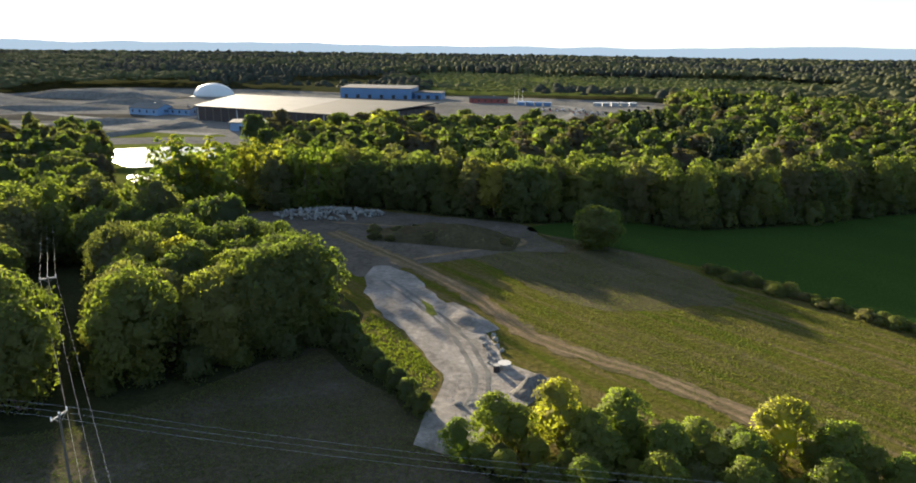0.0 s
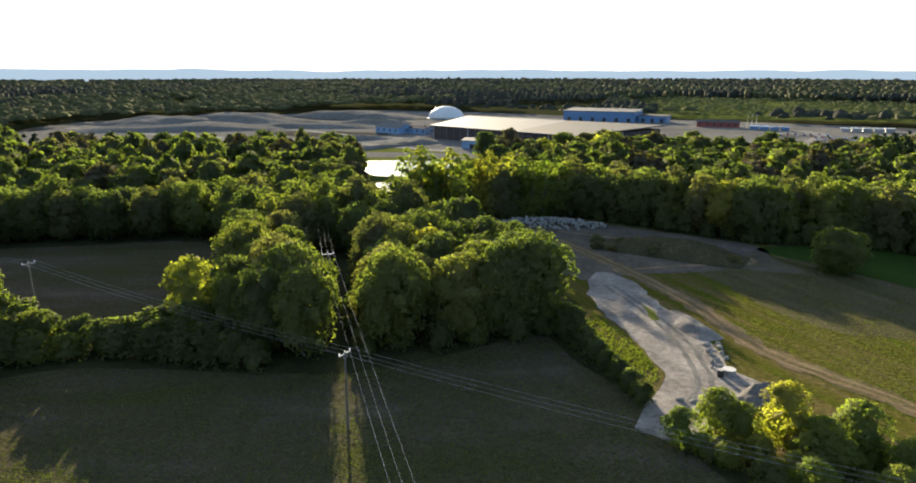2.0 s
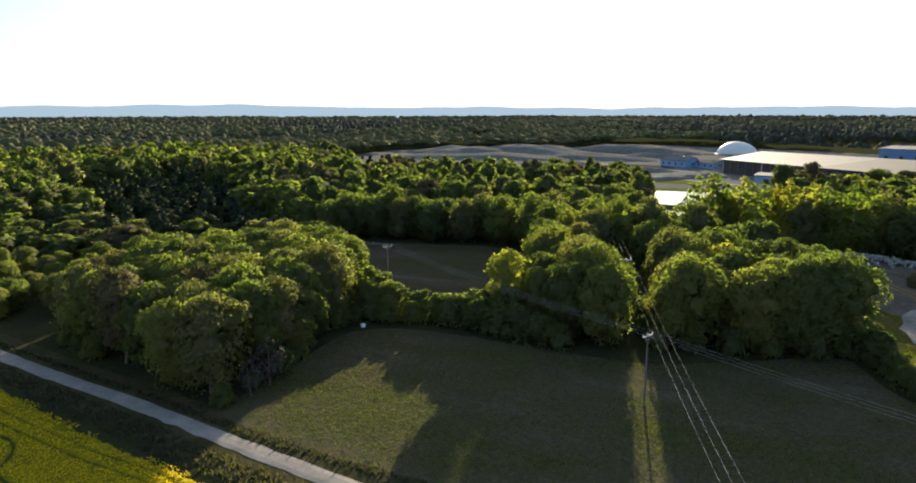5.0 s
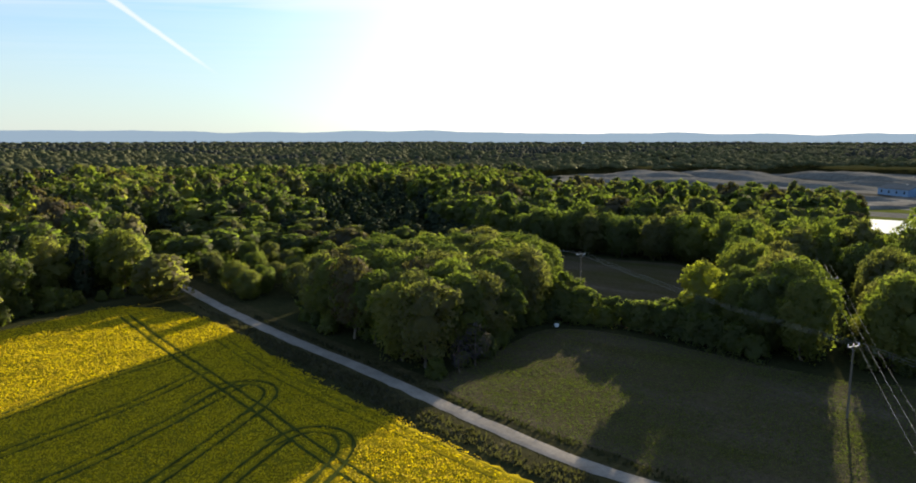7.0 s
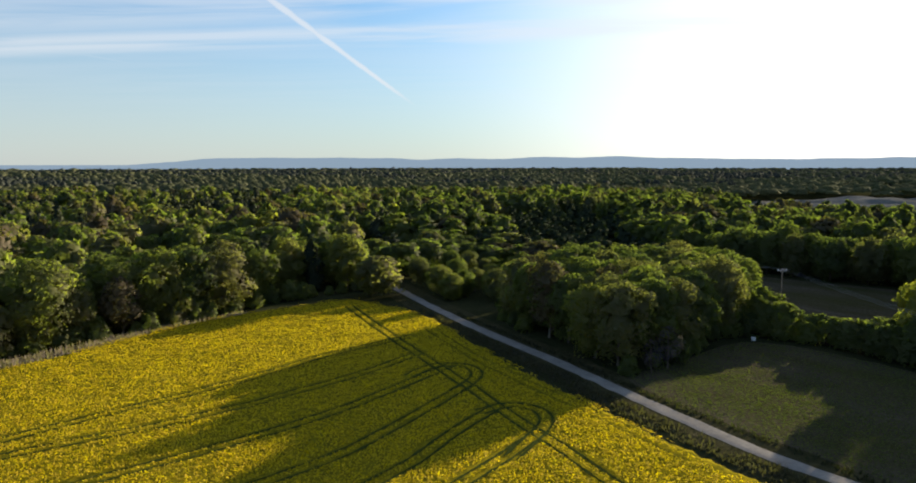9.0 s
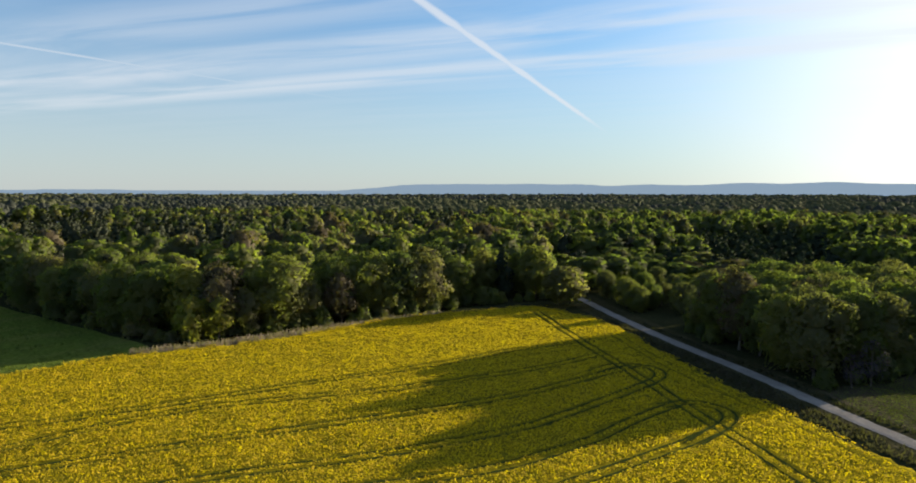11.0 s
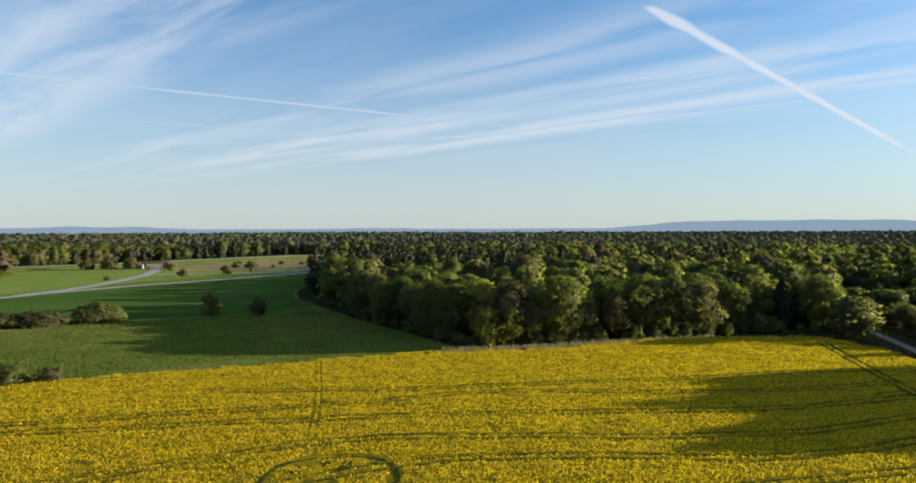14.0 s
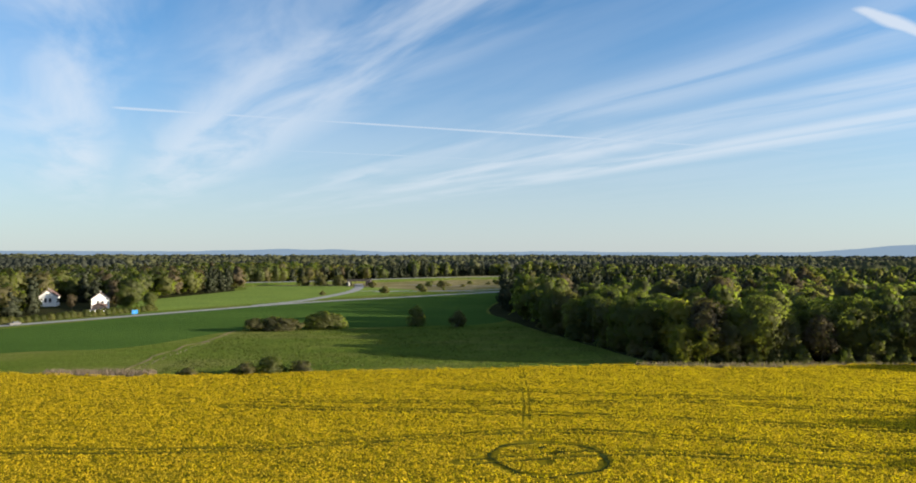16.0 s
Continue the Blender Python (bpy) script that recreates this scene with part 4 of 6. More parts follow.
def crown(seed, H, R, base, lobes, count, size, upright=False, sprays=24, tight=0.5, core=0.62):
    """Lobes over an ellipsoid crown; each carries leafy sprays, flat drooping fans of small leaf clumps in tiers."""
    r = np.random.default_rng(seed)
    c = np.array([0, 0, (H + base) / 2])
    semi = np.array([R, R, (H - base) / 2])
    d = unit(r.normal(size=(lobes, 3)) + [0, 0, 0.3])
    if upright:
        pos = np.stack([r.normal(0, R * 0.3, lobes), r.normal(0, R * 0.3, lobes), base + (H - base) * (np.arange(lobes) + 0.5) / lobes], 1)
        rad = R * r.uniform(0.65, 0.9, lobes) * (1 - 0.6 * np.abs((np.arange(lobes) + 0.5) / lobes - 0.3) / 0.7)
    else:
        pos = c + d * semi * r.uniform(0.5, 0.8, (lobes, 1))
        rad = np.minimum(R, (H - base) / 2) * r.uniform(0.26, 0.46, lobes)
        pos[0], rad[0] = c - [0, 0, semi[2] * 0.2], min(R, (H - base) / 2) * 0.82
        pos[1], rad[1] = c + [0, 0, semi[2] * 0.32], min(R, (H - base) / 2) * 0.66
    k = lobes * sprays * 2
    pick = r.choice(lobes, k, p=rad ** 2 / (rad ** 2).sum())
    u = unit(r.normal(size=(k, 3)) + 0.6 * unit(pos[pick] - c + 1e-6) + [0, 0, 0.25])
    hub = pos[pick] + u * (rad[pick] * r.uniform(0.82, 1.3, k))[:, None]
    gap = np.linalg.norm(hub[:, None] - pos[None], axis=2) / rad[None]
    gap[np.arange(k), pick] = 9
    ok = (gap.min(1) > 0.86) & (hub[:, 2] > 0.5)
    hub, u, pick = hub[ok][:lobes * sprays], u[ok][:lobes * sprays], pick[ok][:lobes * sprays]
    fan = unit(0.75 * u + [0, 0, 0.55] + 0.25 * r.normal(size=u.shape))
    wide = rad[pick] * r.uniform(0.22, 0.5, len(hub))
    # leaf clumps over each fan
    q = r.integers(0, len(hub), count)
    t = unit(np.cross(fan[q], r.normal(size=(count, 3))))
    out = np.sqrt(r.uniform(0, 1, count))
    p = hub[q] + (t * out[:, None] - fan[q] * (0.45 * out[:, None] ** 2) + fan[q] * r.normal(0, 0.14, (count, 1))) * wide[q][:, None]
    p[:, 2] = np.maximum(p[:, 2], 0.3)
    round_off = unit(0.65 * unit(p - pos[pick[q]]) + 0.55 * unit((p - c) / semi))
    cards, shade = leaf_cards(p, 0.5 * fan[q] + 0.6 * round_off, size, size * 0.66, r, 0.8)
    shade = unit(tight * unit(round_off + 0.35 * fan[q]) + (1 - tight) * shade)
    # the dense inside of each lobe
    inner = (pos[:, None, None] + BALL[None] * (rad * core)[:, None, None, None]).reshape(-1, 3, 3)
    smooth = unit(0.5 * np.tile(BALL, (lobes, 1, 1)) + 0.6 * unit((inner - c) / semi))
    inner[:, :, 2] = np.maximum(inner[:, :, 2], 0.2)
    return np.concatenate([cards, inner]), np.concatenate([np.repeat(shade[:, None], 3, axis=1), smooth])


def trunk_bm(seed, H, base, R, thick):
    r = random.Random(seed)
    lean = Vector((r.uniform(-0.4, 0.4), r.uniform(-0.4, 0.4), 0))
    mid = Vector((0, 0, base)) + lean
    bms = [cone_bm(thick * 1.25, thick * 0.85, (0, 0, -0.15), mid, 7), cone_bm(thick * 0.85, thick * 0.2, mid, Vector((lean.x * 2, lean.y * 2, H * 0.86)), 6)]
    for k in range(5):
        a = k * 1.26 + r.uniform(-0.4, 0.4)
        h0 = base + (H - base) * (0.02 + 0.09 * k)
        tip = Vector((math.cos(a) * R * 0.7, math.sin(a) * R * 0.7, h0 + (H - base) * 0.28))
        bms.append(cone_bm(thick * 0.42, thick * 0.1, mid.lerp(Vector((lean.x * 2, lean.y * 2, H * 0.86)), 0.11 * k), tip, 5))
    return merge(bms)


# kind: (name, label, height, radius, crown base, lobes, clumps, clump size, leaves, bark, upright)
KINDS = {
    "oak": [("broadleaf_tree", "tall broadleaf tree in fresh green spring leaf", 16, 5.4, 0.4, 30, 7000, 0.26, LEAF_GREEN, BARK, False),
            ("broadleaf_tree", "round-crowned broadleaf tree, bright green leaves", 15, 6.0, 0.2, 34, 7400, 0.26, LEAF_GREEN, BARK, False),
            ("broadleaf_tree", "broad green tree with a deeply lobed crown", 17, 5.8, 0.6, 28, 7000, 0.26, LEAF_GREEN, BARK, False),
            ("broadleaf_tree", "deep green broadleaf tree with dense crown", 16, 5.2, 0.3, 30, 7000, 0.25, LEAF_DEEP, BARK, False)],
    "front": [("broadleaf_tree", "large green tree standing at the wood's front", 16, 6.0, 0.6, 26, 3800, 0.38, LEAF_GREEN, BARK, False),
              ("broadleaf_tree", "dark green tree standing at the wood's front", 15, 6.2, 0.4, 28, 3800, 0.38, LEAF_DEEP, BARK, False),
              ("broadleaf_tree", "olive-green tree standing at the wood's front", 15, 5.6, 0.6, 24, 3500, 0.38, LEAF_OLIVE, BARK, False)],
    "olive": [("broadleaf_tree", "oak with young olive-brown leaves", 16, 6.0, 1.0, 30, 6600, 0.25, LEAF_OLIVE, BARK, False),
              ("broadleaf_tree", "olive-tinted spring tree with a loose crown", 14, 5.0, 1.0, 16, 4200, 0.25, LEAF_OLIVE, BARK, False)],
    "yellow": [("broadleaf_tree", "small tree with bright yellow-green spring leaves", 13, 4.0, 1.2, 15, 4400, 0.24, LEAF_YELLOW, BARK, False)],
    "poplar": [("poplar", "slender upright poplar in thin spring leaf", 17, 2.9, 0.2, 13, 3000, 0.27, LEAF_BRIGHT, BARK, True),
               ("poplar", "narrow tall poplar with yellow-green leaves", 16, 2.6, 0.3, 12, 2600, 0.27, LEAF_YELLOW, BARK, True)],
    "young": [("young_tree", "young bright green tree beside the farm road", 8, 3.0, -0.4, 14, 4600, 0.16, LEAF_BRIGHT, BARK, False),
              ("young_tree", "young yellow-green tree in the roadside thicket", 8, 2.7, -0.4, 12, 4200, 0.16, LEAF_YELLOW, BARK, False)],
    "shrub": [("bush", "dense dark green bush at the wood's edge", 5, 2.8, -1.4, 9, 1700, 0.24, LEAF_DEEP, BARK, False),
              ("bush", "bright green leafy bush on open ground", 5.5, 2.9, -1.4, 10, 1800, 0.24, LEAF_GREEN, BARK, False),
              ("bush", "olive-green straggly bush on rough grass", 4.5, 2.6, -1.4, 8, 1500, 0.24, LEAF_OLIVE, BARK, False)],
    "spruce": [("spruce", "dark conifer with a narrow pointed crown", 17, 2.8, 1.0, 12, 3200, 0.3, NEEDLE, BARK, True)],
    "brown": [("broadleaf_tree", "oak with bronze-brown young leaves", 15, 5.2, 1.8, 18, 3600, 0.32, LEAF_BROWN, BARK, False),
              ("broadleaf_tree", "thin tree with reddish-brown buds", 14, 4.2, 2.4, 15, 2200, 0.3, LEAF_BROWN, BARK, False)],
    "bare": [("bare_tree", "still leafless grey-brown tree with fine twigs", 10, 3.2, 2.0, 12, 900, 0.16, BARE, BARK, False)],
}
made_trees = {}
tree_rng = random.Random(11)


def plant(kind, x, y, height=None, which=None, spread=1.0, group="trees of the woods"):
    options = KINDS[kind]
    k = which if which is not None else tree_rng.randrange(len(options))
    name, label, H, R, base, lobes, count, size, leaf, bark, upright = options[k]
    s = (height or H * tree_rng.uniform(0.85, 1.12)) / H
    w = s * spread * tree_rng.uniform(0.92, 1.1)
    spot = pose(x, y, 0, 0, 0, tree_rng.uniform(0, 360))
    m = spot @ Matrix.Diagonal((w, w, s, 1))
    if (kind, k) in made_trees:
        made = copy_thing(made_trees[kind, k], spot)
        made.matrix_basis = m
        return made
    root = new(name)
    part("trunk", trunk_bm(k + 31, H, max(base, 0.6), R, H * 0.016), bark, root)
    cards, shade = crown(101 * k + len(made_trees), H, R, base, lobes, count, size, upright, core={"poplar": 0.3, "bare": 0.05}.get(kind, 0.62))
    quads_object("crown", cards, [leaf], parent=root, size=3, normals=shade)
    tagged(root, label, "tree" if kind != "shrub" else "bush", group)
    root.matrix_world = m
    made_trees[kind, k] = root
    return root


def scatter(poly, gap, seed, taken=(), margin=0.0):
    """Random points at least gap apart within an outline."""
    q = np.asarray(poly)
    r = np.random.default_rng(seed)
    n = int((np.ptp(q[:, 0]) * np.ptp(q[:, 1])) / gap ** 2 * 7)
    px, py = r.uniform(q[:, 0].min(), q[:, 0].max(), n), r.uniform(q[:, 1].min(), q[:, 1].max(), n)
    ok = inside(px, py, poly)
    if margin:
        ok &= edge_distance(px, py, poly) > margin
    cells, out = {}, []
    for x, y in taken:
        cells.setdefault((int(x // gap), int(y // gap)), []).append((x, y))
    for x, y in zip(px[ok], py[ok]):
        i, j = int(x // gap), int(y // gap)
        if all((x - u) ** 2 + (y - v) ** 2 >= gap * gap for di in (-1, 0, 1) for dj in (-1, 0, 1) for u, v in cells.get((i + di, j + dj), ())):
            cells.setdefault((i, j), []).append((x, y))
            out.append((float(x), float(y)))
    return out


def clear_of(p, line, d):
    return edge_distance(np.array([p[0]]), np.array([p[1]]), line, False)[0] > d


all_near = []


def grove(poly, gap, seed, mix, lo, hi, group, margin=2.0):
    for x, y in scatter(poly, gap, seed, margin=margin):
        if clear_of((x, y), WIRE_A, 5.0) and clear_of((x, y), ROAD, 5.5):
            kind = tree_rng.choices([k for k, _ in mix], [w for _, w in mix])[0]
            h = tree_rng.uniform(lo, hi)
            if -175 < x < -140 and -42 < y < 2:
                kind, h = "shrub", h * 0.35
            plant(kind, x, y, h, group=group)
            all_near.append((x, y))


GROVE_EAST = [(-52, 84), (-46, 87), (-38, 93), (-29, 100), (-26, 106), (-29, 114), (-35, 122), (-41, 128), (-48, 130), (-58, 128), (-70, 122), (-66, 108)]
GROVE_MID = [(-88, 75), (-72, 72), (-58, 74), (-60, 84), (-69, 96), (-76, 106), (-88, 120), (-100, 124), (-97, 105), (-90, 90)]
GROVE_WEST = [(-120, 13), (-108, 10.5), (-93, 13.5), (-86, 20.5), (-92, 34), (-103, 49), (-103, 57), (-114, 66), (-130, 72), (-144, 66), (-148, 44), (-142, 22), (-132, 13)]
MIX = [("oak", 10), ("olive", 2.2), ("yellow", 0.5)]
grove(GROVE_EAST, 6.2, 1, MIX, 14.5, 17.5, "trees of the middle grove")
for x, y, h, kind, k in [(-60, 79.5, 15.5, "oak", 0), (-66, 85, 16.5, "oak", 1), (-72.5, 91, 16.5, "olive", 0), (-67, 78, 15, "oak", 3), (-74, 80, 12.5, "oak", 0), (-82.3, 80, 15.3, "yellow", 0), (-80, 97, 15, "oak", 2), (-78, 87, 14, "oak", 3),
                         (-88, 103, 15.5, "oak", 1), (-84, 110, 14, "oak", 0), (-95, 111, 15.5, "oak", 2), (-92, 119, 15, "olive", 1), (-101, 118, 15, "oak", 3), (-87, 90, 9, "oak", 0), (-90, 96, 10, "oak", 2), (-85.5, 76, 5.5, "oak", 3), (-78, 75, 9, "oak", 3), (-97, 70, 5.5, "oak", 3), (-102, 65, 7.5, "oak", 0), (-29, 104, 18.3, "oak", 0), (-34, 100.5, 16.5, "oak", 1)]:
    plant(kind, x, y, h, k, 0.95, "trees by the power line")
    all_near.append((x, y))
grove(GROVE_WEST, 5.4, 3, [("oak", 8), ("olive", 3), ("brown", 1)], 14.4, 16.6, "trees of the roadside grove")

# the nearest rows of the large woods, tree by tree
NORTH_FRONT = [(-66, 193), (-49, 205), (-22, 199), (11, 189), (36, 193), (58, 186), (93, 197), (130, 213), (130, 226), (90, 212), (58, 202), (36, 209), (11, 206), (-22, 215), (-45, 221), (-66, 209)]
SOUTH_FRONT = [(-178, -14), (-166, -42), (-146, -60), (-130, -84), (-119, -103), (-137, -132), (-160, -165), (-176, -160), (-150, -122), (-136, -100), (-146, -84), (-160, -70), (-178, -56), (-196, -16)]
WEST_FRONT = [(-182, 106), (-160, 120), (-138, 135), (-120, 135), (-104, 128), (-88, 132), (-76, 140), (-72, 152), (-84, 160), (-104, 150), (-140, 152), (-165, 137), (-190, 120)]
ROAD_FRONT = [(-196, 2), (-168, 3), (-150, 8), (-146, 16), (-152, 44), (-150, 64), (-176, 60), (-190, 40), (-200, 18)]
grove(NORTH_FRONT, 6.2, 5, [("front", 10), ("yellow", 0.4)], 14, 17, "front trees of the north wood", 0.5)
grove(SOUTH_FRONT, 6.6, 6, [("oak", 8), ("olive", 2), ("brown", 1.0), ("spruce", 1.6), ("yellow", 0.4), ("bare", 1.0)], 12.5, 17.5, "front trees of the south wood", 0.5)
grove(WEST_FRONT, 7.0, 7, [("front", 8)], 13, 17, "front trees of the west wood", 0.5)
grove(ROAD_FRONT, 6.6, 8, [("oak", 7), ("olive", 2)], 6.5, 9.5, "trees beside the farm road", 0.5)
for k in range(15):
    plant("poplar", -98 + 3.6 * k, 199.5 + 2.5 * math.sin(k * 1.9), tree_rng.uniform(17, 21), spread=1.25, group="row of poplars before the pond")
    all_near.append((-98 + 3.6 * k, 200))

# shrubs and single trees
plant("oak", 27.5, 163, 10.5, 1, 1.35, "single field trees")
for x, y, h, kind in [(-117, -99, 11, "yellow"), (-121, -94.5, 11.5, "yellow"), (-124.5, -98, 12, "olive"), (-126, -90, 10.5, "olive"), (-131, -85, 11, "olive"), (-136, -79, 11.5, "olive"), (-141, -71, 12.5, "brown"), (-148, -62, 14, "oak"), (-155, -53, 14.5, "olive")]:
    plant(kind, x, y, h, 0, 0.95, "lower trees at the south wood's corner")
for x, y, h, k in [(2.5, 76, 7.0, 1), (-1.5, 72.5, 5, 1), (10, 76, 9.6, None), (14, 72, 7, 1), (18, 75, 8.2, 1), (22, 70, 7, 2), (20, 66, 6, 1), (26, 72, 6.5, 1), (31, 70, 6, 2), (36, 74, 9.2, None), (41, 71, 7.4, 0), (46, 66, 6.5, 2), (29, 65, 6, 1), (12, 66, 5, 0), (38, 66, 6, 1), (50, 60, 6, 2)]:
    plant("young", x, y, h, 1 if k is None else 0, 1.15, "small trees beside the farm road")
    if k is not None:
        plant("young", x + tree_rng.uniform(-2, 2) + 1.5, y + tree_rng.uniform(-2.5, 1), h * tree_rng.uniform(0.55, 0.8), 0, 1.3, "small trees beside the farm road")
for k in range(26):
    plant("young" if k % 3 else "shrub", 3 + 1.85 * k + tree_rng.uniform(-1.2, 1.2), 72 - 0.12 * k + tree_rng.uniform(-6, 3.5), tree_rng.uniform(2.4, 5.2), 1 if k % 4 == 2 else 0, 1.25, "small trees beside the farm road")
for x, y, h, k in [(-22.5, 103, 5.6, 0), (-20, 100.5, 4.4, 0), (-18, 97.5, 4.2, 0), (-16, 94.5, 3.8, 0), (-13.5, 91.5, 3.4, 0), (-11.5, 88.5, 3.4, 0), (-9.2, 85.5, 3.4, 0), (-7.6, 82.5, 3.0, 0)]:
    plant("shrub", x, y, h, k, 1.0, "dark bushes beside the stone yard")
for x, y, h, k in [(-99, 62, 5.2, 1), (-95, 65, 4.2, 1), (-91, 68.5, 5.8, 0), (-88, 70, 6.2, 0), (-84.5, 71, 6, 0), (-81, 71.5, 6.4, 0), (-77.5, 72, 6, 0), (-73.5, 72.5, 6.2, 0), (-104.5, 61, 8, 1), (-69.5, 72.5, 5.5, 0), (-65, 72.5, 4.5, 0), (-108, 65, 9, 1), (-102, 66.5, 6.5, 1), (-98, 68.5, 5, 0), (-86, 74, 6.5, 0), (-79, 75, 7, 0)]:
    plant("shrub", x, y, h, k, 1.15, "hedge between meadow and clearing")
for x, y, h in [(-93.5, 69.5, 5), (-91, 72, 4.6)]:
    plant("spruce", x, y, h, 0, 1.4, "small conifers in the hedge")
for x, y, h in [(-87, 28, 8), (-85.5, 24, 6)]:
    plant("bare", x, y, h, 0, 1.0, "leafless trees at the meadow's corner")
for k in range(36):
    s = k / 35
    plant("shrub", 50 + 27 * s + 1.5 * math.sin(k * 2.3), 146 - 32 * s + 1.2 * math.cos(k * 3.1), tree_rng.uniform(1.0, 2.3), 1 if k % 3 else 2, 1.7, "low hedge along the field edge")
for x, y, h, k in [(-94, -247, 4.6, 2), (-99, -243, 5, 2), (-104, -239, 4.2, 2), (-97, -247, 4, 2), (-101, -240, 4.6, 2), (-112, -235, 5.6, 1), (-115, -233, 6.4, 1), (-118, -231, 5.6, 1),  (-43, -169.5, 4, 1), (-38, -172, 3, 2), (-48, -165, 3, 2), (-29, -181, 2.2, 2)]:
    plant("shrub", x, y, h, k, 1.6, "bushes in the south meadow")
for x, y, h, k in [(-143, -212, 7.6, 1), (-150.5, -197, 6.2, 2)]:
    plant("shrub", x, y, h, k, 0.95, "bushes in the south meadow")
for k in range(24):
    plant("shrub", -42 - 3.2 * k, -341 - 0.75 * k, tree_rng.uniform(2.4, 3.4), 1, 1.3, "hedge along the country road")
plant("oak", -116, -386, 11, 1, 1.0, "trees by the white house")
plant("oak", -121, -372, 9, 0, 1.0, "trees by the white house")
plant("brown", -96, -402, 7.5, 0, 0.9, "trees by the white house")
plant("olive", -80, -404, 6.5, 1, 1.0, "trees by the white house")
for k in range(22):
    plant("shrub", tree_rng.uniform(-540, -320), tree_rng.uniform(-460, -362), tree_rng.uniform(1.2, 4.6), 1 + k % 2, tree_rng.uniform(1.0, 2.0), "scrub between the roads")
for x, y, h in [(-292, -372, 5), (-325, -365, 4.5), (-345, -478, 9), (-335, -490, 10), (-325, -500, 8), (-250, -390, 3)]:
    plant("shrub", x, y, h, 2, 1.2, "bushes beside the slip road")
for k in range(46):
    line = [(-176, -13), (-163, -42), (-143.5, -61), (-127, -85), (-115, -104), (-135, -133), (-168, -177)]
    i, s = divmod(k * 6 / 46, 1)
    a, b = line[int(i)], line[int(i) + 1]
    plant("shrub", a[0] + (b[0] - a[0]) * s - 2 + tree_rng.uniform(-1.5, 1), a[1] + (b[1] - a[1]) * s + tree_rng.uniform(-1.5, 1.5), tree_rng.uniform(2, 5.5), group="undergrowth along the south wood")
for k in range(40):
    line = [(-62, 193), (-49, 203.5), (-22, 197), (11, 187), (36, 191), (58, 183.5), (93, 193.5), (130, 210)]
    i, s = divmod(k * 7 / 40, 1)
    a, b = line[int(i)], line[int(i) + 1]
    plant("shrub", a[0] + (b[0] - a[0]) * s, a[1] + (b[1] - a[1]) * s + tree_rng.uniform(0.5, 2.5), tree_rng.uniform(3, 7), 0, group="undergrowth along the north wood")


for poly, n, seed in ((GROVE_EAST, 26, 3), (GROVE_WEST, 30, 4)):
    for k, (x, y) in enumerate(smooth_line(poly, 1.0, True)[::6]):
        if clear_of((x, y), WIRE_A, 4) and clear_of((x, y), ROAD, 5):
            plant("shrub", x + tree_rng.uniform(-1, 1), y + tree_rng.uniform(-1, 1), tree_rng.uniform(2.5, 6), 0 if k % 3 else 1, group="undergrowth round the groves")


# ---- the depth of the woods, one mass each ----
PLAN_C = (15.0, -25.0)


def wood_templates(lobes, count, size, sprays):
    """Crowns of unit height and radius, broadleaf and conifer, for the mass of the woods."""
    leafy = []
    for k in range(5):
        v, n = crown(400 + k, 16, 5.5, 1.0, lobes, count, size, False, sprays, 0.84, 0.8)
        leafy.append((v / [5.5, 5.5, 16], n))
    fir = []
    for k in range(3):
        v, n = crown(440 + k, 17, 2.8, 0.8, max(7, lobes), int(count * 0.7), size * 0.8, True, sprays, 0.6, 0.75)
        fir.append((v / [2.8, 2.8, 17], n))
    return leafy, fir


DARK_WOODS = [(-172, 78), (-190, 104), (-232, 100), (-290, 136), (-400, 160), (-345, 70), (-230, 62)]


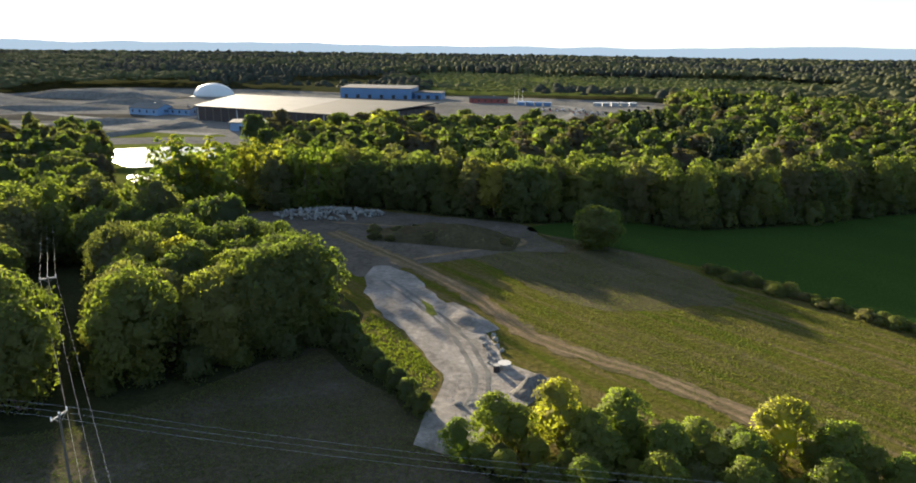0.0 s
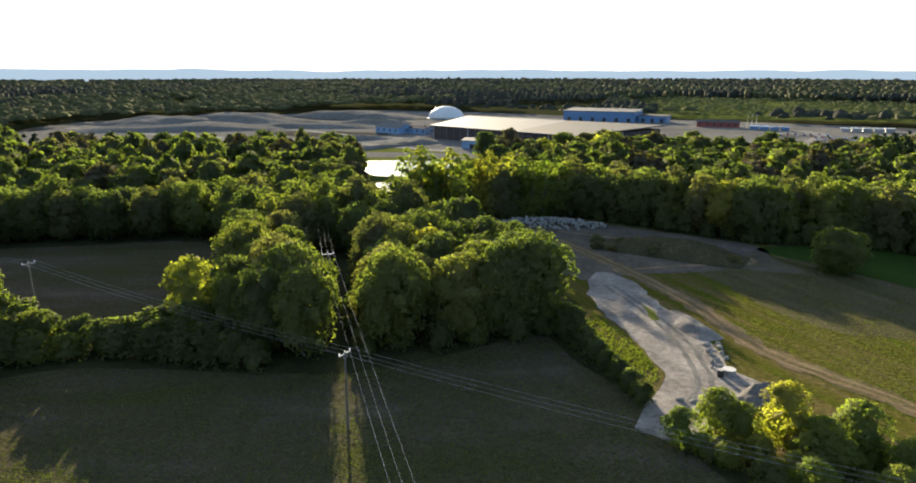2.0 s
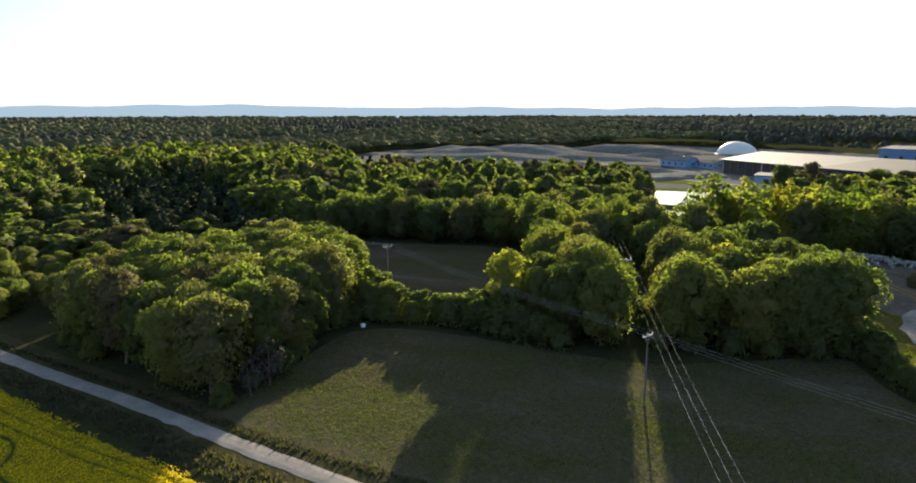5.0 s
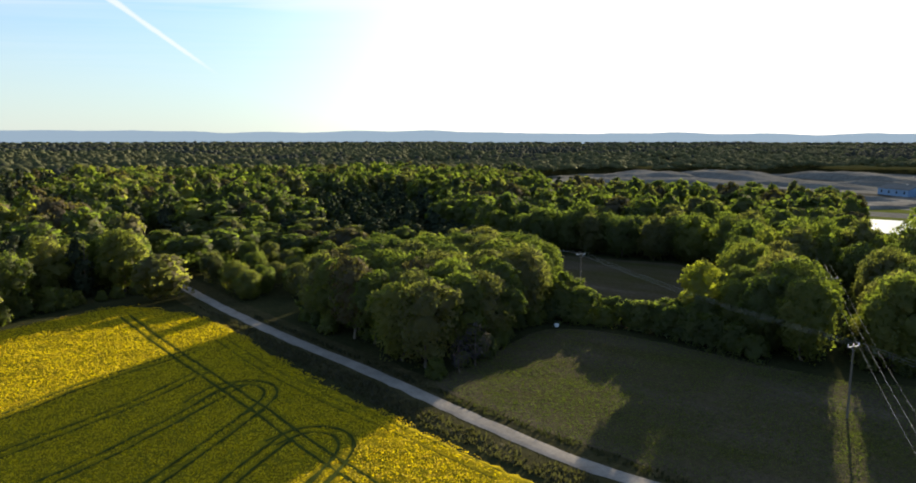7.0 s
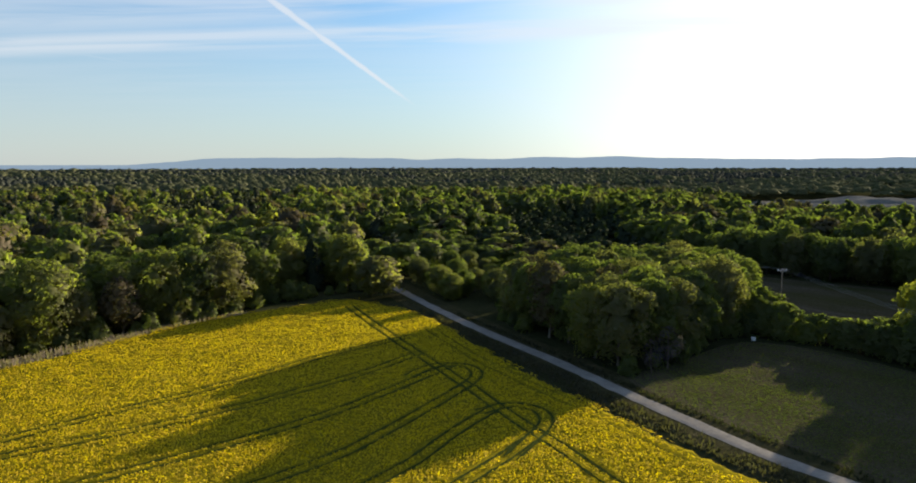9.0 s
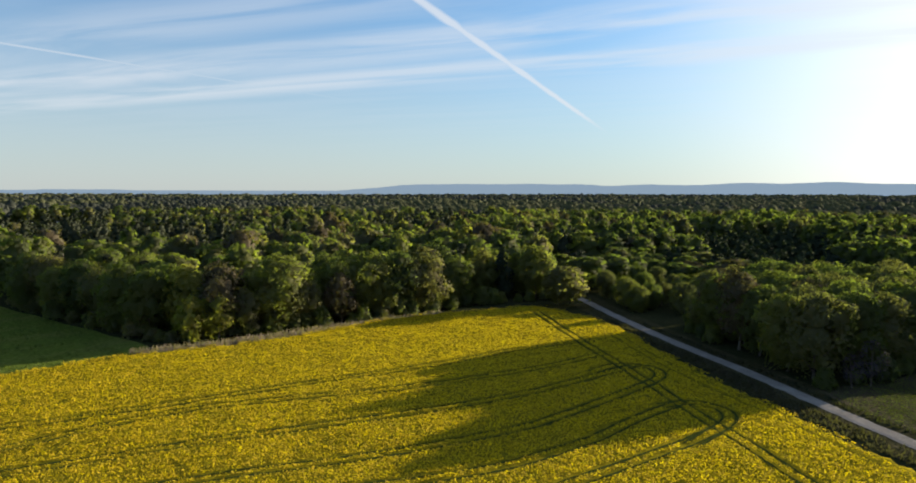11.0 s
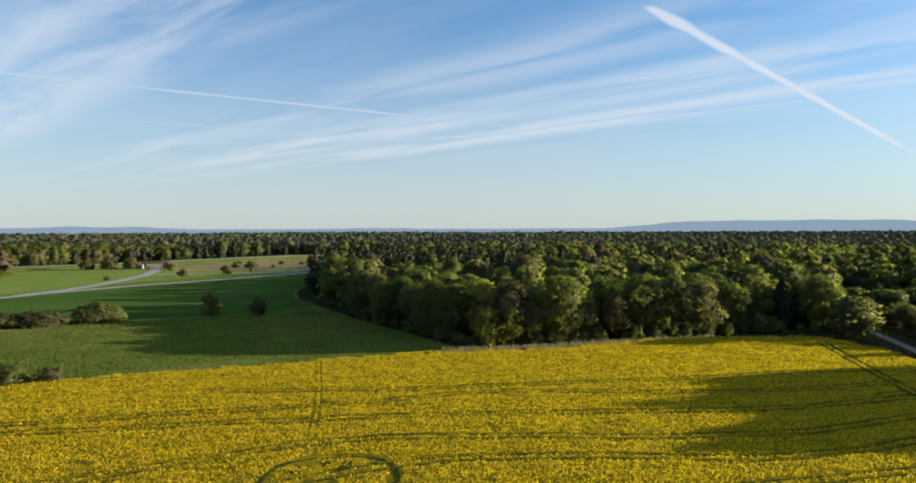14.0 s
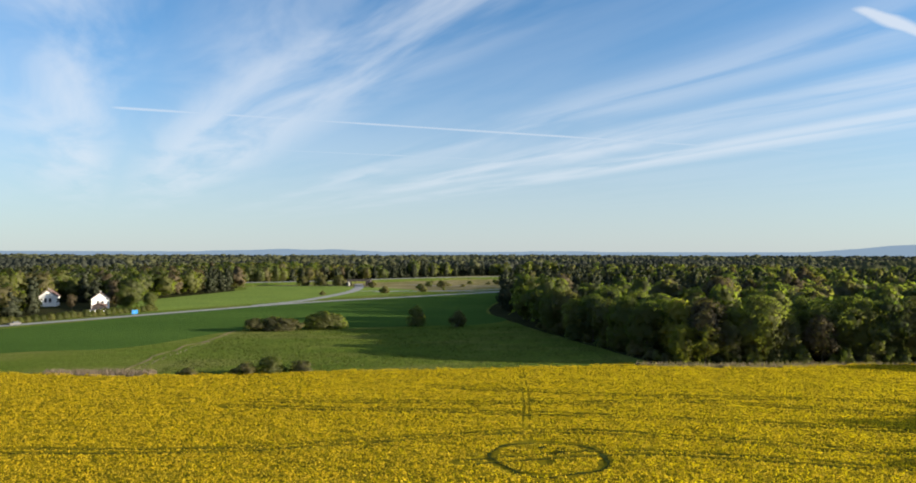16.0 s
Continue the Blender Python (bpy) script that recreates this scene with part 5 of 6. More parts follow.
def deep_woods():
    r = np.random.default_rng(21)
    pts = scatter([(-720, -760), (640, -760), (640, 680), (-720, 680)], 9.6, 22, all_near)
    q = np.array(pts)
    dist = np.hypot(q[:, 0] - PLAN_C[0], q[:, 1] - PLAN_C[1])
    az = np.degrees(np.arctan2(-(q[:, 0] - PLAN_C[0]), q[:, 1] - PLAN_C[1]))
    ok = (dist < np.where((az > 104) & (az < 168), 860, 640)) & (((az > -45) & (az <= 180)) | (az < -178))
    for poly in OPEN:
        ok &= ~inside(q[:, 0], q[:, 1], poly)
    ok &= (dist > 158) & ~inside(q[:, 0], q[:, 1], [(-170, 10), (-85, 10), (-60, 60), (0, 70), (-10, 130), (-72, 138), (-110, 128), (-170, 70)])
    for line in (ROAD, WIRE_A):
        ok &= edge_distance(q[:, 0], q[:, 1], line, False) > 6
    for poly, m in ((RAPE_EDGE, 5), (FIELD, 4), (NORTH, 3), (SOUTH, 3), (CLEARING, 3)):
        ok &= edge_distance(q[:, 0], q[:, 1], poly) > m
    q, dist = q[ok], dist[ok]
    n_tree = len(q)
    dark = value_noise(q[:, 0], q[:, 1], 80, 31) + 0.5 * value_noise(q[:, 0], q[:, 1], 28, 32)
    gloom = inside(q[:, 0], q[:, 1], DARK_WOODS)
    south = q[:, 1] < -20
    dark += 2.0 * gloom + 0.8 * (south & (dist > 300)) + 0.25 * (south & (q[:, 0] > -140) & (q[:, 1] < -350))
    draw = r.uniform(0, 1, n_tree)
    sort = np.where(draw < 0.40, 0, np.where(draw < 0.70, 1, np.where(draw < 0.88, 2, np.where(draw < 0.99, 5, 3))))
    sort = np.where(dark + r.uniform(-0.25, 0.25, n_tree) > 0.8, 4, sort)
    grand = 1 + 0.14 * value_noise(q[:, 0], q[:, 1], 34, 71)
    H = r.triangular(10.5, 15.5, 20.0, n_tree) * grand * np.where(south & (q[:, 0] < -120) & (q[:, 0] > -300) & (q[:, 1] > -300), 1.16, 1.0)
    young = inside(q[:, 0], q[:, 1], [(-260, -14), (-180, -9), (-165, 2), (-150, 20), (-150, 64), (-180, 80), (-270, 62)])
    H = np.where(gloom, H * 0.62, np.where(young, H * 0.66, H))
    low = inside(q[:, 0], q[:, 1], [(-95, 262), (-60, 250), (20, 290), (70, 330), (70, 400), (-90, 400)])
    H = np.where(low, H * 0.84, H)
    R = np.where(sort == 4, r.uniform(2.8, 3.8, n_tree), r.triangular(4.2, 6.2, 9.0, n_tree))
    rim = np.full(n_tree, 1e9)
    for poly in OPEN:
        rim = np.minimum(rim, edge_distance(q[:, 0], q[:, 1], poly))
    level = np.where((dist < 270) | (south & (q[:, 0] > -140) & (dist < 440)) | ((rim < 12) & (dist < 420)), 0, np.where((dist < 430) | (rim < 12) | (south & (dist < 560)), 1, 2))
    stock = [wood_templates(12, 1150, 0.62, 14), wood_templates(10, 430, 0.95, 10), wood_templates(7, 210, 1.25, 8)]
    verts, index, normals = [], [], []
    for k in range(n_tree):
        leafy, fir = stock[level[k]]
        v, n = fir[k % 3] if sort[k] == 4 else leafy[k % 5]
        a = r.uniform(0, 6.283)
        spin = np.array([[math.cos(a), -math.sin(a), 0], [math.sin(a), math.cos(a), 0], [0, 0, 1]])
        verts.append((v * [R[k], R[k], H[k]]) @ spin.T + [q[k, 0], q[k, 1], 0])
        normals.append(n @ spin.T)
        index.append(np.full(len(v), sort[k]))
    verts, index, normals = np.concatenate(verts), np.concatenate(index), np.concatenate(normals)
    north = verts[:, 0, 1] > 20
    for sel, name, label in ((north, "north_and_west_woods", "deep mixed woods of green and olive crowns"), (~north, "south_woods", "deep mixed woods with dark conifers among green crowns")):
        quads_object(name, verts[sel], [LEAF_GREEN, LEAF_DEEP, LEAF_OLIVE, LEAF_YELLOW, NEEDLE, LEAF_BROWN], index[sel], kind="stuff", label=label, size=3, normals=normals[sel])
    print("deep wood trees", n_tree, "clumps", len(verts), "near trees", len(all_near))


deep_woods()


def lump_shape(fine, seed):
    """A lumpy tree-top dome of unit size, its points and triangles."""
    bm = bmesh.new()
    bmesh.ops.create_icosphere(bm, subdivisions=2 if fine else 1, radius=1)
    for v in bm.verts:
        v.co *= 1 + 0.42 * noise.noise(v.co * 1.9 + Vector((seed * 3.7, 0, 0)))
    bmesh.ops.delete(bm, geom=[v for v in bm.verts if v.co.z < (-0.35 if fine else -0.6)], context="VERTS")
    bm.verts.index_update()
    out = np.array([tuple(v.co) for v in bm.verts]), np.array([[v.index for v in f.verts] for f in bm.faces])
    bm.free()
    return out


def lumps(name, label, spots, radius, depth, height, foot, sort, mats, fine, seed):
    """Many tree-tops in one smooth mesh, each a dome of its own; depth is its length away from the middle of the plan."""
    r = np.random.default_rng(seed)
    shapes = [lump_shape(fine, k) for k in range(6)]
    co, tri, index, base = [], [], [], 0
    for k, (x, y) in enumerate(spots):
        v, f = shapes[int(r.integers(6))]
        d = math.atan2(y - PLAN_C[1], x - PLAN_C[0])
        turn = r.uniform(0, 6.283)
        c, s = math.cos(turn), math.sin(turn)
        w = np.stack([(v[:, 0] * c - v[:, 1] * s) * depth[k], (v[:, 0] * s + v[:, 1] * c) * radius[k], v[:, 2] * (height[k] - foot[k]) + foot[k]], 1)
        c, s = math.cos(d), math.sin(d)
        co.append(np.stack([w[:, 0] * c - w[:, 1] * s + x, w[:, 0] * s + w[:, 1] * c + y, np.where(v[:, 2] < -0.2, 0.05, w[:, 2])], 1))
        tri.append(f + base)
        index.append(np.full(len(f), sort[k]))
        base += len(v)
    co, tri, index = np.concatenate(co), np.concatenate(tri), np.concatenate(index)
    me = bpy.data.meshes.new(name)
    me.vertices.add(len(co))
    me.vertices.foreach_set("co", co.astype(np.float32).ravel())
    me.loops.add(tri.size)
    me.loops.foreach_set("vertex_index", tri.astype(np.int32).ravel())
    me.polygons.add(len(tri))
    me.polygons.foreach_set("loop_start", np.arange(0, tri.size, 3, dtype=np.int32))
    for mm in mats:
        me.materials.append(mm)
    me.polygons.foreach_set("material_index", index.astype(np.int32))
    me.update(calc_edges=True)
    me.shade_smooth()
    print(name, len(spots), len(tri))
    return tagged(new(name, me), label=label, kind="stuff")


FAR_GREEN = foliage("far_green_canopy", [(0.1, (0.075, 0.092, 0.031)), (0.6, (0.117, 0.126, 0.039)), (1.0, (0.173, 0.154, 0.050))], 0.3, 0.05, 2.2)
FAR_DARK = foliage("far_conifer_canopy", [(0.1, (0.032, 0.044, 0.024)), (0.7, (0.049, 0.057, 0.030)), (1.0, (0.074, 0.073, 0.041))], 0.12, 0.05, 2.2)
FAR_BRIGHT = foliage("far_scrub_leaves", [(0.1, (0.102, 0.127, 0.034)), (1.0, (0.162, 0.172, 0.048))], 0.35, 0.05, 1.5)


def far_woods():
    r = np.random.default_rng(5)
    x, y, w, dep = [], [], [], []
    d = 600.0
    while d < 4550:
        near = d < 1300
        step = max(9.0, 0.0068 * d)
        along = 15.0 if near else 0.026 * d
        a = np.arange(math.radians(-46), math.radians(183), step / d)
        a = a + r.uniform(-0.45, 0.45, len(a)) * step / d
        dd = d + r.uniform(-0.5, 0.5, len(a)) * along
        x.append(PLAN_C[0] - np.sin(a) * dd)
        y.append(PLAN_C[1] + np.cos(a) * dd)
        w.append(np.full(len(a), step))
        dep.append(np.full(len(a), max(step, along * 0.6)))
        d += along
    x, y, w, dep = (np.concatenate(v) for v in (x, y, w, dep))
    dist = np.hypot(x - PLAN_C[0], y - PLAN_C[1])
    az = np.degrees(np.arctan2(-(x - PLAN_C[0]), y - PLAN_C[1]))
    ok = dist > np.where((az > 104) & (az < 168), 865, 645)
    scrub = inside(x, y, SCRUB)
    for poly in OPEN:
        if poly is not SCRUB:
            ok &= ~inside(x, y, poly)
    glade = value_noise(x, y, 240, 51) + 0.5 * value_noise(x, y, 90, 52)
    ok &= ((glade > -0.62) & (r.uniform(0, 1, len(x)) < 0.85)) | scrub
    ok &= ~scrub | (value_noise(x, y, 30, 58) > -0.45)
    x, y, w, dep, dist, scrub, az = x[ok], y[ok], w[ok], dep[ok], dist[ok], scrub[ok], az[ok]
    n = len(x)
    dark = value_noise(x, y, 260, 54) + 0.6 * value_noise(x, y, 90, 55) + 0.25 * ((az > 118) & (dist < 1300)) + 0.22 * (az < 25)
    sort = np.where(dark + r.uniform(-0.3, 0.3, n) > 0.12, 1, 0)
    sort = np.where(scrub, 2, sort)
    H = r.triangular(8, 12, 17.5, n) * (1 + 0.3 * value_noise(x, y, 120, 57)) + np.clip(dist - 1500, 0, 3000) / 3000 * 12 * (0.5 + 0.5 * value_noise(x, y, 800, 53))
    H = np.where(scrub, r.uniform(2.0, 5.5, n), H)
    foot = H * np.where(sort == 1, 0.55, 0.68)
    wide = w * np.where(scrub, r.uniform(0.3, 0.55, n), np.where(sort == 1, r.uniform(0.35, 0.7, n), r.uniform(0.42, 0.95, n)))
    dep = np.where(scrub, wide, np.where(dist < 1300, wide * r.uniform(0.9, 1.3, n), dep * r.uniform(0.5, 0.9, n)))
    for sel, fine, name, label in ((dist < 1300, True, "far_woods", "far woods of green crowns and dark conifers"), (dist >= 1300, False, "far_woods", "endless far woods rolling to the horizon")):
        lumps(name, label, np.stack([x, y], 1)[sel], wide[sel], dep[sel], H[sel], foot[sel], sort[sel], [FAR_GREEN, FAR_DARK, FAR_BRIGHT], fine, 61)


far_woods()

# ---- works, houses, poles and small things ----
def gable_house(name, label, x, y, turn, L, W, wall, roof_h, wall_m, roof_m, windows=3, category="house"):
    root = empty(name, x, y, 0, turn)
    def prism(x0, x1, outline):
        bm = bmesh.new()
        a, b = ([bm.verts.new((x, y, z)) for y, z in outline] for x in (x0, x1))
        bm.faces.new(a[::-1])
        bm.faces.new(b)
        for k in range(len(outline)):
            j = (k + 1) % len(outline)
            bm.faces.new((a[k], a[j], b[j], b[k]))
        return bm

    part("wall", prism(-L / 2, L / 2, ((-W / 2, -0.2), (W / 2, -0.2), (W / 2, wall), (0, wall + roof_h), (-W / 2, wall))), wall_m, root)
    o, slope = 0.45, roof_h / (W / 2)
    part("roof", prism(-L / 2 - o, L / 2 + o, ((-W / 2 - o, wall - o * slope + 0.01), (0, wall + roof_h + 0.01), (W / 2 + o, wall - o * slope + 0.01), (W / 2 + o, wall - o * slope + 0.2), (0, wall + roof_h + 0.24), (-W / 2 - o, wall - o * slope + 0.2))), roof_m, root)
    part("chimney", box_bm(L * 0.12, -0.4, wall + roof_h - 0.6, L * 0.12 + 0.8, 0.4, wall + roof_h + 0.9), CONCRETE, root)
    for side in (-1, 1):
        xx = side * L / 2
        part("window", box_bm(min(xx, xx + side * 0.06), -1.6, wall * 0.4, max(xx, xx + side * 0.06), -0.5, wall * 0.8), GLASS, root)
        part("window", box_bm(min(xx, xx + side * 0.06), 0.5, wall * 0.4, max(xx, xx + side * 0.06), 1.6, wall * 0.8), GLASS, root)
    for side in (-1, 1):
        for k in range(windows):
            cx = -L / 2 + L * (k + 0.5) / windows
            yy = side * W / 2
            part("window", box_bm(cx - 0.7, min(yy, yy + side * 0.06), wall * 0.35, cx + 0.7, max(yy, yy + side * 0.06), wall * 0.75), GLASS, root)
    return tagged(root, label, category)


def shed_roof(name, label, x, y, turn, L, W, h0, h1, wall_m, roof_m, category="building", doors=0):
    root = empty(name, x, y, 0, turn)
    part("wall", box_bm(0, 0, -0.2, L, W, h0 - 0.05), wall_m, root)
    bm = bmesh.new()
    o = 0.6
    v = [bm.verts.new(p) for p in ((-o, -o, h0), (L + o, -o, h0), (L + o, W + o, h1), (-o, W + o, h1), (-o, -o, h0 + 0.4), (L + o, -o, h0 + 0.4), (L + o, W + o, h1 + 0.4), (-o, W + o, h1 + 0.4))]
    for f in ((3, 2, 1, 0), (4, 5, 6, 7), (0, 1, 5, 4), (1, 2, 6, 5), (2, 3, 7, 6), (3, 0, 4, 7)):
        bm.faces.new([v[i] for i in f])
    part("roof", bm, roof_m, root)
    for k in range(doors):
        cx = L * (k + 0.5) / doors
        part("gate", box_bm(cx - 1.6, -0.12, 0, cx + 1.6, -0.02, min(3.6, h0 * 0.6)), GLASS, root)
    return tagged(root, label, category)


def great_hall():
    """Corners, in metres: front left, front right, rear right, rear left."""
    root = empty("storage_hall", -120, 455)
    c = [Vector((x + 120, y - 455, 0)) for x, y in ((-192, 441), (-80, 390), (-38, 473), (-196, 528))]
    H = 8.4

    def slab(a, b, t, z0, z1):
        d = (b - a).normalized()
        n = Vector((-d.y, d.x, 0)) * t
        bm = bmesh.new()
        lo = [bm.verts.new(p + Vector((0, 0, z0))) for p in (a, b, b + n, a + n)]
        hi = [bm.verts.new(p + Vector((0, 0, z1))) for p in (a, b, b + n, a + n)]
        bm.faces.new(lo[::-1])
        bm.faces.new(hi)
        for k in range(4):
            bm.faces.new((lo[k], lo[(k + 1) % 4], hi[(k + 1) % 4], hi[k]))
        return bm

    for name, a, b in (("front_wall", 0, 1), ("side_wall", 1, 2), ("rear_wall", 2, 3), ("side_wall", 3, 0)):
        part(name, slab(c[a].lerp(c[b], 0.01), c[a].lerp(c[b], 0.99), 0.4, 0, H), WALL_DARK, root)
    for a, b, n in ((0, 1, 18), (1, 2, 10)):
        for k in range(n):
            p, q = c[a].lerp(c[b], (k + 0.2) / n), c[a].lerp(c[b], (k + 0.2) / n + 0.006)
            part("post", slab(p, q, -0.35, 0, H + 0.1), STEEL if k % 5 == 0 else POLE_WOOD, root)
    out = [v * 1.02 for v in c]
    m0, m1 = out[0].lerp(out[1], 0.62), out[3].lerp(out[2], 0.56)
    for quad, m in (((out[0], m0, m1, out[3]), ROOF_METAL), ((m0, out[1], out[2], m1), ROOF_DARK)):
        bm = bmesh.new()
        f = 0.0 if m is ROOF_METAL else 0.02
        lo = [bm.verts.new(p + Vector((f, 0, H + 0.2 + (1.6 if k > 1 else 0)))) for k, p in enumerate(quad)]
        hi = [bm.verts.new(p + Vector((f, 0, H + 0.9 + (1.6 if k > 1 else 0)))) for k, p in enumerate(quad)]
        bm.faces.new(lo[::-1])
        bm.faces.new(hi)
        for k in range(4):
            bm.faces.new((lo[k], lo[(k + 1) % 4], hi[(k + 1) % 4], hi[k]))
        part("roof", bm, m, root)
    tagged(root, "huge open-fronted hall with pale flat sheet roof", "hall")


great_hall()
root = empty("air_dome", -266, 652, 0, 10)
bm = bmesh.new()
bmesh.ops.create_uvsphere(bm, u_segments=28, v_segments=16, radius=1, matrix=Matrix.Diagonal((19, 13, 12.5, 1)))
bmesh.ops.delete(bm, geom=[v for v in bm.verts if v.co.z < -0.3], context="VERTS")
part("membrane", bm, DOME_M, root)
part("base_ring", box_bm(-19.3, -13.2, 0, 19.3, 13.2, 0.8), CONCRETE, root)
tagged(root, "white dome hall with a smooth membrane roof", "dome")
shed_roof("works_building", "long blue sheet-metal works building with pale roof", -146, 662, -7, 70, 30, 9.5, 11, BLUE_METAL, ROOF_METAL, doors=6)
shed_roof("works_building", "lower blue annex of the works", -74, 660, -7, 26, 18, 6, 6.6, BLUE_METAL, ROOF_DARK, doors=3)
shed_roof("shed", "small blue shed with a pale monopitch roof", -148, 384, 4, 27, 9, 4.6, 5.6, PALE_BLUE, ROOF_METAL, "shed", 2)
gable_house("barn", "pale blue gabled works barn beside the pit", -238, 474, -20, 26, 16, 4.6, 2.6, PALE_BLUE, ROOF_METAL, 4, "barn")
gable_house("barn", "low blue-grey works shed beside the barn", -214, 474, -20, 18, 12, 4.2, 1.6, PALE_BLUE, ROOF_DARK, 3, "barn")
gable_house("barn", "low red works building beside the car park", -3, 624, -3, 34, 11, 4.2, 1.6, RED_WALL, ROOF_DARK, 6, "barn")
for k in range(6):
    shed_roof("container", "blue shipping container in the works yard", 22 + 7.5 * (k % 4), 600 + 8 * (k // 4), -5, 6.1, 2.5, 2.6, 2.6, BLUE_METAL, PALE_BLUE, "container")


def heap(x, y, L, W, h, mat, label, turn=0.0, seed=0):
    root_pts, faces = [], []
    nu, nv = 28, 14
    for j in range(nv + 1):
        for i in range(nu + 1):
            u, v = 2 * i / nu - 1, 2 * j / nv - 1
            f = max(0.0, 1 - u * u) * max(0.0, 1 - v * v)
            z = h * f ** 0.75 * (1 + 0.45 * noise.noise((u * 2.3 + seed, v * 2.3, seed))) - 0.1
            root_pts.append((u * L / 2, v * W / 2, z))
    for j in range(nv):
        for i in range(nu):
            a = j * (nu + 1) + i
            faces.append((a, a + 1, a + nu + 2, a + nu + 1))
    ob = mesh_object("mound", root_pts, faces, mat, None, True)
    ob.matrix_world = pose(x, y, 0, 0, 0, turn)
    return tagged(ob, label, "mound")


for k, (x, y, L, W, h) in enumerate([(-440, 560, 190, 60, 9), (-360, 620, 140, 50, 11), (-300, 560, 70, 30, 6), (-330, 500, 120, 40, 5), (-420, 440, 180, 60, 6), (-240, 410, 60, 18, 4), (-185, 400, 40, 14, 3), (-200, 360, 90, 12, 2.5), (-500, 500, 110, 60, 8)]):
    heap(x, y, L, W, h * 0.75, SAND, "grey heap of dug gravel and sand", -20 + 13 * k, k)
heap(-130, 254, 40, 7, 1.6, GRASS, "grassy dam between the two ponds", 8, 21)
heap(-10, 168, 38, 14, 3.4, earth("overgrown_soil", [(0.3, (0.045, 0.038, 0.022)), (0.7, (0.075, 0.064, 0.038))], FINE, 0.2, 1.2, bump=0.9), "overgrown mound of brown soil", -12, 22)
heap(8.2, 90, 8, 4.2, 1.8, earth("dark_grey_spoil", [(0.3, (0.11, 0.10, 0.095)), (0.7, (0.17, 0.16, 0.15))], FINE, 0.5, 2, bump=0.9), "dark grey spoil heap beside the yard", 50, 23)
heap(-3, 116, 16, 6, 1.3, GRAVEL, "low bank of grey crushed stone", -55, 24)


def stone_mesh(seed):
    bm = bmesh.new()
    bmesh.ops.create_icosphere(bm, subdivisions=1, radius=1)
    for v in bm.verts:
        v.co *= 0.75 + 0.5 * noise.noise(v.co * 1.3 + Vector((seed * 7.1, 0, 0)))
    me = bpy.data.meshes.new("stone")
    bm.to_mesh(me)
    bm.free()
    me.materials.append(STONE)
    return me


STONES = [stone_mesh(k) for k in range(6)]


def stones(name, label, x, y, spots, lo, hi, seed, high=0.0):
    root = empty(name, x, y)
    r = random.Random(seed)
    for sx, sy, sz in spots:
        ob = new("stone", r.choice(STONES))
        ob.parent = root
        s = r.uniform(lo, hi)
        ob.matrix_local = pose(sx - x, sy - y, sz + s * 0.25, r.uniform(0, 360), r.uniform(0, 360), r.uniform(0, 360)) @ Matrix.Diagonal((s, s * r.uniform(0.7, 1), s * r.uniform(0.55, 0.9), 1))
    return tagged(root, label, "rocks")


rr = random.Random(5)
spots = []
while len(spots) < 270:
    u, v = rr.uniform(-1, 1), rr.uniform(-1, 1)
    if u * u + v * v < 1:
        h = 1.5 * (1 - u * u - v * v) ** 0.6
        spots.append((-45 + 15.5 * u - 1.5 * v, 190 + 6.5 * v + 2.5 * u, h * rr.uniform(0.75, 1)))
stones("rock_pile", "long pile of pale broken blasted rock", -45, 190, spots, 0.4, 0.95, 1)
spots = [(1.2 + 3.2 * math.sin(k * 1.3) * 0.4 + k * 0.11, 108.5 - k * 0.62, 0.1) for k in range(20)]
stones("stone_row", "row of grey boulders edging the yard", 2, 102, [(x + rr.uniform(-0.8, 0.8), y + rr.uniform(-0.8, 0.8), z) for x, y, z in spots], 0.35, 0.8, 2)
for dx in (-1.1, 0.9):
    ribbon("gravel_rut", [(-20 + dx, 135), (-12.5 + dx, 124), (-5.5 + dx, 112), (-1.2 + dx, 101), (0.8 + dx, 91), (-0.6 + dx, 82)], 0.75, 0.115, SAND, "darker wheel rut in the crushed stone", 0.45, 1.2, 0.01)
stones("stone_row", "scattered boulders at the yard's end", -1, 80, [(-3 + 0.55 * k + rr.uniform(-0.5, 0.5), 84.5 + 0.2 * k + rr.uniform(-0.8, 0.8), 0.1) for k in range(9)], 0.3, 0.7, 3)

# well ring and barrel in the yard
root = empty("well_cover", 4.0, 96.6)
part("ring", cone_bm(0.95, 0.95, (0, 0, -0.05), (0, 0, 0.7), 20), CONCRETE, root)
part("lid", cone_bm(1.02, 1.0, (0, 0, 0.71), (0, 0, 0.83), 20), plain("pale_well_lid", (0.38, 0.37, 0.35), 0.8, 0.0, 0.15, 3), root)
tagged(root, "round pale concrete well ring with a white lid", "well")
root = empty("drum", 2.8, 95.0)
part("body", cone_bm(0.5, 0.5, (0, 0, 0.0), (0, 0, 1.15), 16), BLACK, root)
part("lid", cone_bm(0.52, 0.52, (0, 0, 1.155), (0, 0, 1.2), 16), CONCRETE, root)
tagged(root, "black plastic drum with a pale lid", "drum")
root = empty("feed_tub", -99.6, 56.1)
part("tub", cone_bm(0.42, 0.5, (0, 0, 0.0), (0, 0, 0.6), 14), WHITE, root)
tagged(root, "white plastic tub at the meadow's edge", "tub")


